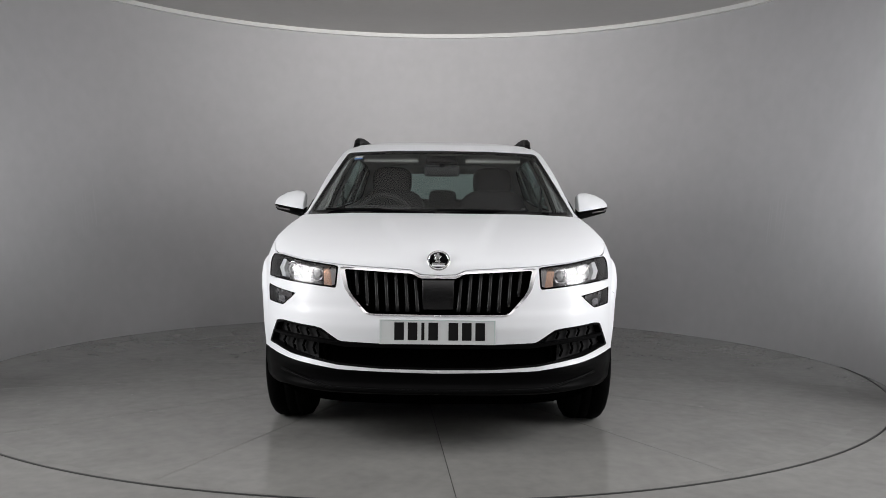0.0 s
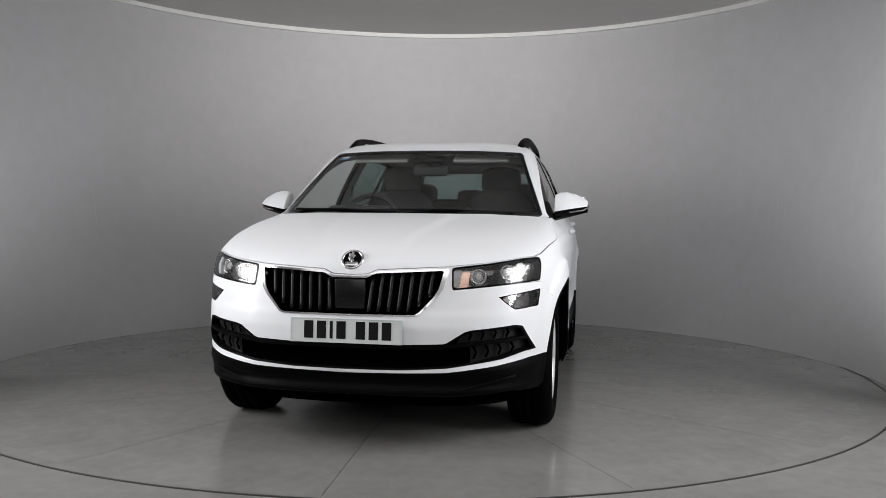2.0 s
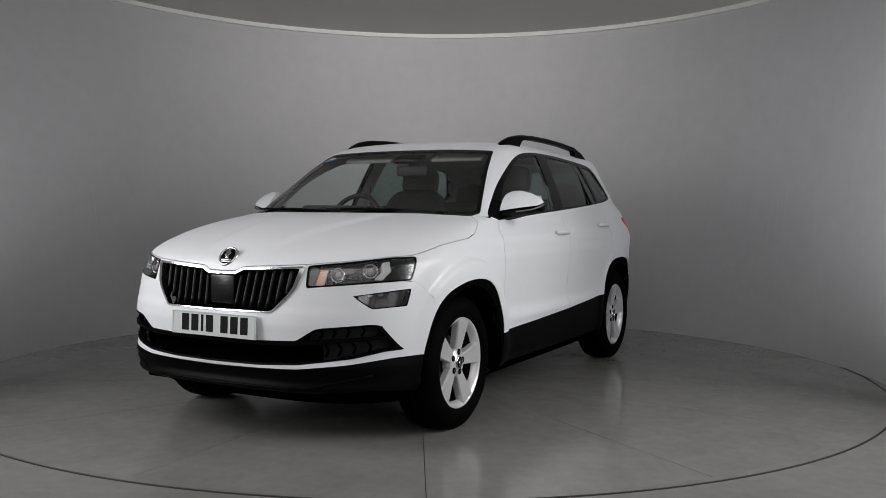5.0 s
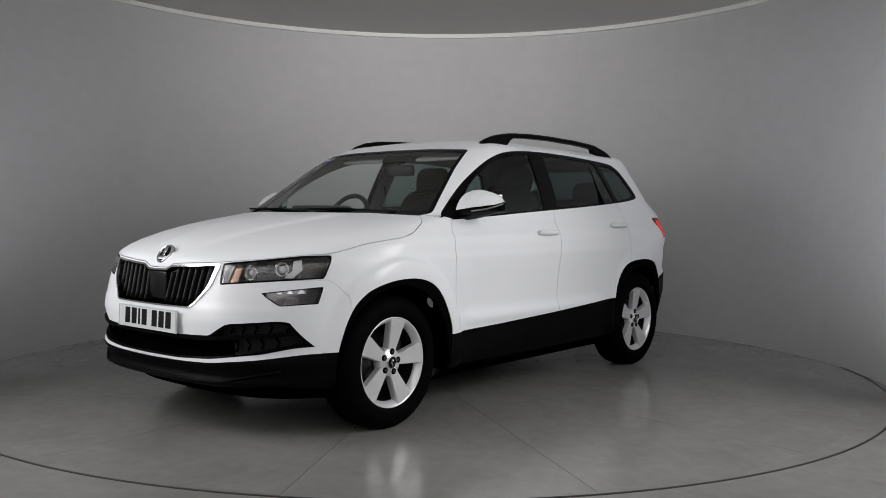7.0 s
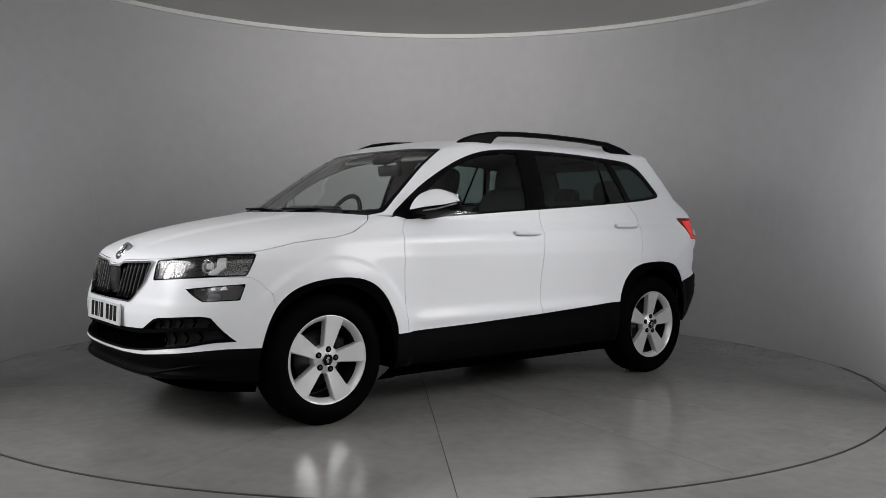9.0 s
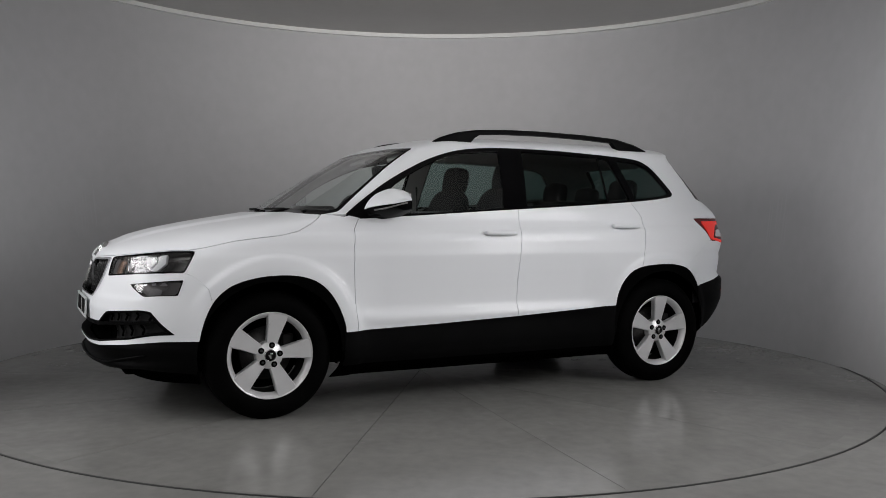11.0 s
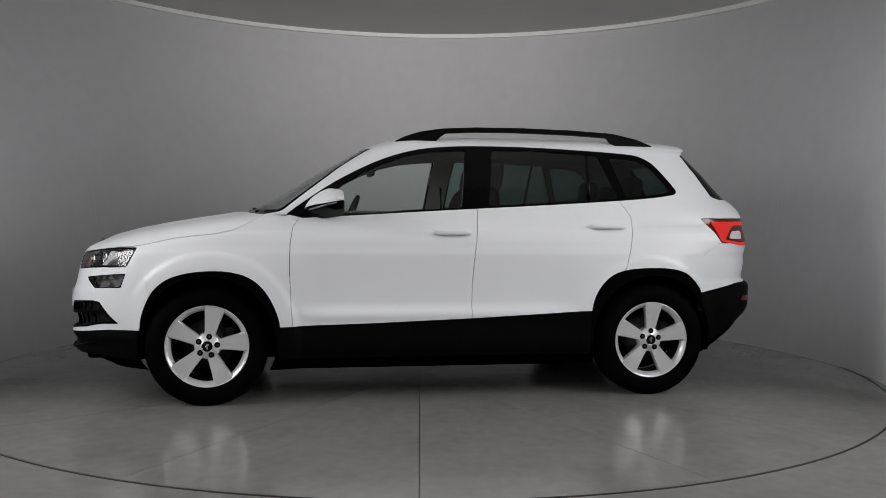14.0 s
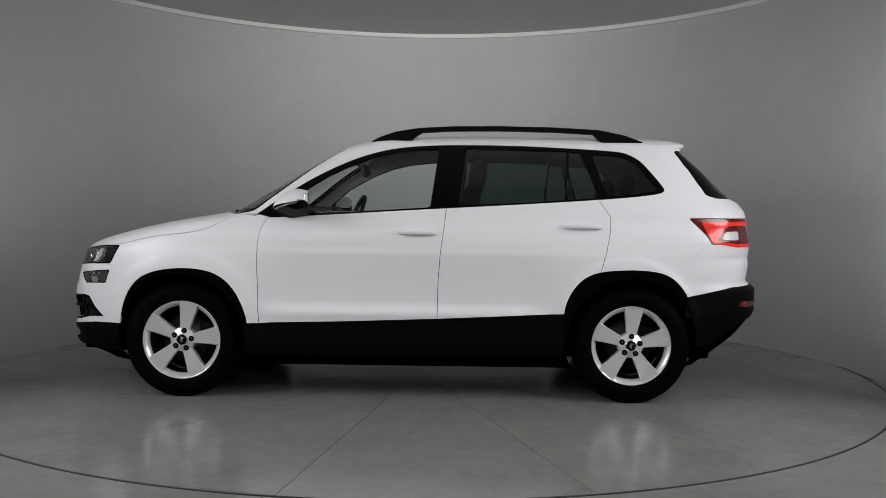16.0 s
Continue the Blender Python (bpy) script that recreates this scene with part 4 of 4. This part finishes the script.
def mirror_shell(s, upper):
    """A rounded housing, blunt at its back, pointed outwards; cut at its waist into a white cap and a black underside."""
    bm = bmesh.new()
    nu, nv = 28, 16
    rows = []
    for i in range(nu + 1):
        k = i / nu                                     # from the door outwards
        y = .832 + .188 * k
        zt = float(np.interp(k, [0, .12, .35, .65, .9, 1], [1.222, 1.238, 1.241, 1.226, 1.200, 1.182]))
        depth = .205 * (1 - .50 * k ** 3) * min(1, .75 + 2.0 * k)
        front = .815 - .10 * k ** 2.2
        waist = 1.108 + .032 * k
        zb = waist - .050 * (1 - .4 * k)
        ring = []
        for j in range(nv + 1):
            z0, z1 = (waist + .008, zt) if upper else (waist + .006, zb)
            t_ = j / nv
            x = front - depth * t_ ** 1.35
            z = z0 + (z1 - z0) * math.sin(math.pi / 2 * min(1, t_ * 1.08)) ** .95
            z -= (.018 if upper else -.012) * max(0, t_ - .7) / .3
            ring.append(bm.verts.new((x - (0 if upper else .004), s * y, z)))
        back = bm.verts.new((front - depth - .004, s * y, waist + .028))
        ring.append(back)
        rows.append(ring)
    for A, B in zip(rows, rows[1:]):
        for j in range(len(A) - 1):
            q = (A[j], A[j + 1], B[j + 1], B[j])
            bm.faces.new(q if (s > 0) == upper else q[::-1])
    for R in (rows[0], rows[-1]):
        bm.faces.new(R)
    bmesh.ops.recalc_face_normals(bm, faces=bm.faces[:])
    return bm


def wheel(top, x, s):
    y0 = .864 if x > 0 else .850
    lean = -11 if x > 0 else -4
    at = pose(x, s * y0, HUB_Z, 0, 0, 90 * s)              # local x points outwards
    hub = new("wheel")
    hub.parent, hub.matrix_basis = top, at
    hub["label"] = "silver five-spoke alloy wheel with black tyre"
    bm = bmesh.new()
    R = TYRE_R
    lathe(bm, [(-.200, .222), (-.212, .260), (-.205, .300), (-.185, R - .010), (-.150, R), (-.132, R), (-.131, R - .008), (-.123, R - .008), (-.122, R), (-.080, R + .001), (-.079, R - .008), (-.071, R - .008),
               (-.070, R + .001), (-.020, R), (.000, R - .012), (.016, .305), (.022, .285), (.021, .255), (.012, .236), (.000, .230)], 72)
    part("tyre", bm, RUBBER, hub, "black rubber tyre")
    bm = bmesh.new()
    lathe(bm, [(-.034, .200), (-.022, .203), (-.004, .216), (.004, .226), (.006, .2305), (.001, .233), (-.008, .231)], 72)
    part("rim", bm, SATIN, hub, "silver rim")
    bm = bmesh.new()
    lathe(bm, [(-.185, .215), (-.150, .200), (-.034, .200)], 72)
    part("rim_barrel", bm, WHEEL_DARK, hub, "near-black inner rim, shade put into its colour")
    for k in range(5):
        bm = bmesh.new()
        spoke(bm)
        ob = part("spoke", bm, SATIN, hub)
        ob.matrix_basis = pose(0, 0, 0, lean * s + 72 * k, 0, 0)
    bm = bmesh.new()
    lathe(bm, [(-.060, .075), (-.022, .074), (-.012, .068), (-.010, .036), (-.004, .032), (-.004, .0005)], 40)
    part("hub_centre", bm, SATIN, hub)
    bm = bmesh.new()
    lathe(bm, [(-.003, .028), (.000, .027), (.001, .0005)], 32)
    cap = part("centre_cap", bm, GLOSS, hub, "black centre cap")
    bm = bmesh.new()
    lathe(bm, [(-.004, .028), (.002, .0285), (.003, .031), (-.004, .033)], 32)
    box(bm, .002, 0, 0, .002, .008, .032, bevel=.001)
    box(bm, .002, 0, .004, .002, .024, .008, pose(0, 0, 0, 35, 0, 0), bevel=.001)
    part("cap_ring", bm, CHROME, cap)
    for k in range(5):
        m = pose(0, 0, 0, lean * s + 72 * k, 0, 0)
        bm = bmesh.new()
        lathe(bm, [(-.012, .0165), (-.0085, .0160), (-.0085, .0005)], 16, m @ pose(0, 0, .054))
        part("bolt_hole", bm, VOID, hub)
        bm = bmesh.new()
        lathe(bm, [(-.009, .0085), (-.006, .008), (-.0055, .006), (-.0055, .0005)], 6, m @ pose(0, 0, .054))
        part("wheel_bolt", bm, DASH, hub)
    bm = bmesh.new()
    lathe(bm, [(-.120, .050), (-.118, .142), (-.098, .142), (-.096, .085), (-.080, .080), (-.078, .050)], 48)
    part("brake_disc", bm, STEEL, hub, "grey steel brake disc")
    bm = bmesh.new()
    box(bm, -.105, .118 * (1 if s > 0 else -1), .035, .06, .06, .13, bevel=.012)
    part("brake_caliper", bm, WHEEL_DARK, hub)
    # added black disc behind the brake, standing for the shade inside the wheel
    bm = bmesh.new()
    lathe(bm, [(-.160, .001), (-.158, .196)], 40)
    part("wheel_backing", bm, VOID, hub)


def spoke(bm):
    """One broad flat spoke, rising from hub to rim along local z."""
    prof = [(.030, .027, -.016), (.060, .029, -.012), (.085, .032, -.010), (.120, .038, -.006), (.160, .045, -.002), (.195, .051, .002), (.222, .055, .003)]
    rows = []
    for r, half, xo in prof:
        ch = .007
        z_mid = math.sqrt(max(r * r - half * half, 0)) if r > .19 else r
        rows.append([bm.verts.new(p) for p in ((xo - .040, -half, z_mid), (xo - ch, -half, z_mid), (xo, -half + ch * .6, r), (xo - .0015, 0, r), (xo, half - ch * .6, r), (xo - ch, half, z_mid), (xo - .040, half, z_mid))])
    for A, B in zip(rows, rows[1:]):
        for k in range(6):
            bm.faces.new((A[k], A[k + 1], B[k + 1], B[k]))
    bm.faces.new(rows[-1])
    bmesh.ops.recalc_face_normals(bm, faces=bm.faces[:])
    sharp = [e for e in bm.edges if len(e.link_faces) == 2 and e.calc_face_angle() > .5]
    bmesh.ops.split_edges(bm, edges=sharp)


def underside(top):
    bm = bmesh.new()
    # underbody set wide and low as an occluder, darkening the floor below
    box(bm, .03, 0, .28, 3.7, 1.10, .12, bevel=.02)
    box(bm, .03, 0, .285, 1.70, 1.70, .11, bevel=.02)
    box(bm, 1.84, 0, .27, .42, 1.20, .06, bevel=.02)
    box(bm, -1.72, 0, .42, .34, 1.20, .10, bevel=.02)
    part("underbody", bm, VOID, top, "black underbody")
    for x in (FRONT_HUB, REAR_HUB):
        for s in (1, -1):
            bm = bmesh.new()
            n = 24
            rows = [[bm.verts.new((x + .384 * math.cos(a_), s * y, .352 + .384 * math.sin(a_))) for y in (.56, .80 if math.cos(a_) * x > .5 * abs(x) else (.86 if x > 0 else .785))] for a_ in [math.pi * (-.07 + 1.14 * k / n) for k in range(n + 1)]]
            for A, B in zip(rows, rows[1:]):
                bm.faces.new((A[0], A[1], B[1], B[0]))
            mid = bm.verts.new((x, s * .56, .352))
            for A, B in zip(rows, rows[1:]):
                bm.faces.new((A[0], B[0], mid))
            part("wheel_well", bm, VOID, top, "black wheel well liner")
    bm = bmesh.new()
    tube(bm, [(FRONT_HUB, -.70, HUB_Z), (FRONT_HUB, .70, HUB_Z)], .03, 10)
    tube(bm, [(REAR_HUB, -.70, HUB_Z), (REAR_HUB, .70, HUB_Z)], .045, 10)
    part("axle", bm, VOID, top)


def cushion(bm, cx, cy, cz, sx, sy, sz, m=None, round_=.05):
    box(bm, cx, cy, cz, sx, sy, sz, m, bevel=round_)


def pillow(bm, cx, cy, cz, sx, sy, sz, m=None, p=.55):
    """A well-rounded pad."""
    for v in bmesh.ops.create_uvsphere(bm, u_segments=22, v_segments=14, radius=1.0)["verts"]:
        co = Vector([math.copysign(abs(c_) ** p, c_) * size / 2 for c_, size in zip(v.co, (sx, sy, sz))])
        v.co = (m @ co if m else co) + Vector((cx, cy, cz))


def cabin(top):
    inside = part("dashboard", dash_mesh(), DASH, top, "dark dashboard")
    for s in (1, -1):
        bm = bmesh.new()
        cushion(bm, -.02, s * .37, .62, .52, .50, .16)
        pillow(bm, -.28, s * .37, .95, .15, .52, .66, pose(0, 0, 0, 0, -14, 0))
        pillow(bm, -.235, s * .60, .90, .15, .09, .50, pose(0, 0, 0, 0, -14, 0), .6)
        pillow(bm, -.235, s * .14, .90, .15, .09, .50, pose(0, 0, 0, 0, -14, 0), .6)
        seat = part("front_seat", bm, CLOTH, top, "dark cloth front seat")
        bm = bmesh.new()
        pillow(bm, -.385, s * .37, 1.335, .11, .29, .21, pose(0, 0, 0, 0, -10, 0), .6)
        part("headrest", bm, CLOTH, seat)
        bm = bmesh.new()
        for dy in (-.06, .06):
            tube(bm, [(-.35, s * .37 + dy, 1.20), (-.375, s * .37 + dy, 1.29)], .007, 6)
        part("headrest_post", bm, STEEL, seat)
    bm = bmesh.new()
    cushion(bm, -.95, 0, .66, .50, 1.30, .16)
    cushion(bm, -1.22, 0, .93, .14, 1.28, .56, pose(0, 0, 0, 0, -16, 0))
    bench = part("rear_bench", bm, CLOTH, top, "dark cloth rear bench")
    for y in (-.42, 0, .42):
        bm = bmesh.new()
        pillow(bm, -1.305, y, 1.265 if y else 1.235, .10, .26 if y else .23, .17 if y else .13, pose(0, 0, 0, 0, -10, 0), .6)
        part("headrest", bm, CLOTH, bench)
    # steering wheel on the car's right
    bm = bmesh.new()
    m = pose(.50, -.37, 1.045, 0, -24, 0)
    ring = [(m @ Vector((0, .183 * math.cos(2 * math.pi * k / 40), .183 * math.sin(2 * math.pi * k / 40)))) for k in range(41)]
    tube(bm, ring, .016, 8)
    box(bm, 0, 0, 0, .05, .16, .12, m, bevel=.02)
    for q in ((.11, 0), (-.11, 0), (0, -.11)):
        box(bm, 0, 0, 0, .02, .10 if q[0] else .05, .03 if q[0] else .12, m @ pose(0, q[0], q[1]), bevel=.006)
    part("steering_wheel", bm, DASH, top, "black steering wheel")
    bm = bmesh.new()
    cushion(bm, .37, 0, 1.375, .04, .23, .070, pose(0, 0, 0, 0, 8, 0), .018)
    tube(bm, [(.40, 0, 1.41), (.43, 0, 1.445)], .014, 8)
    mirror = part("cabin_mirror", bm, DASH, top, "black rear-view mirror")
    bm = bmesh.new()
    cushion(bm, .405, 0, 1.448, .09, .20, .035, pose(0, 0, 0, 0, 32, 0), .012)
    part("sensor_cover", bm, GLOSS, mirror)
    for s in (1, -1):
        bm = bmesh.new()
        cushion(bm, .30, s * .33, 1.475, .20, .36, .022, pose(0, 0, 0, 0, 24, 0), .009)
        part("sun_visor", bm, LINING, top, "pale grey sun visor")
        bm = bmesh.new()
        tube(bm, [(-.23, s * .715, 1.30), (-.235, s * .71, 1.12), (-.20, s * .74, .90)], .018, 6, .4)
        part("seat_belt", bm, CLOTH, top)
    return inside


def dash_mesh():
    bm = bmesh.new()
    prof = ((1.07, 1.075), (.95, 1.088), (.80, 1.098), (.68, 1.092), (.62, 1.06), (.60, .95), (.64, .80), (.66, .60))
    rows = [[bm.verts.new((x - .10 * (y / .78) ** 2 * (1 if x > .8 else .2), y, z - .012 * (y / .78) ** 2)) for x, z in prof] for y in np.linspace(-.80, .80, 25)]
    for A, B in zip(rows, rows[1:]):
        for k in range(len(prof) - 1):
            bm.faces.new((A[k], A[k + 1], B[k + 1], B[k]))
    box(bm, .72, -.37, 1.115, .22, .36, .055, bevel=.025)
    box(bm, .25, 0, .72, .80, .22, .20, bevel=.03)
    return bm


CAR = car()
motions()
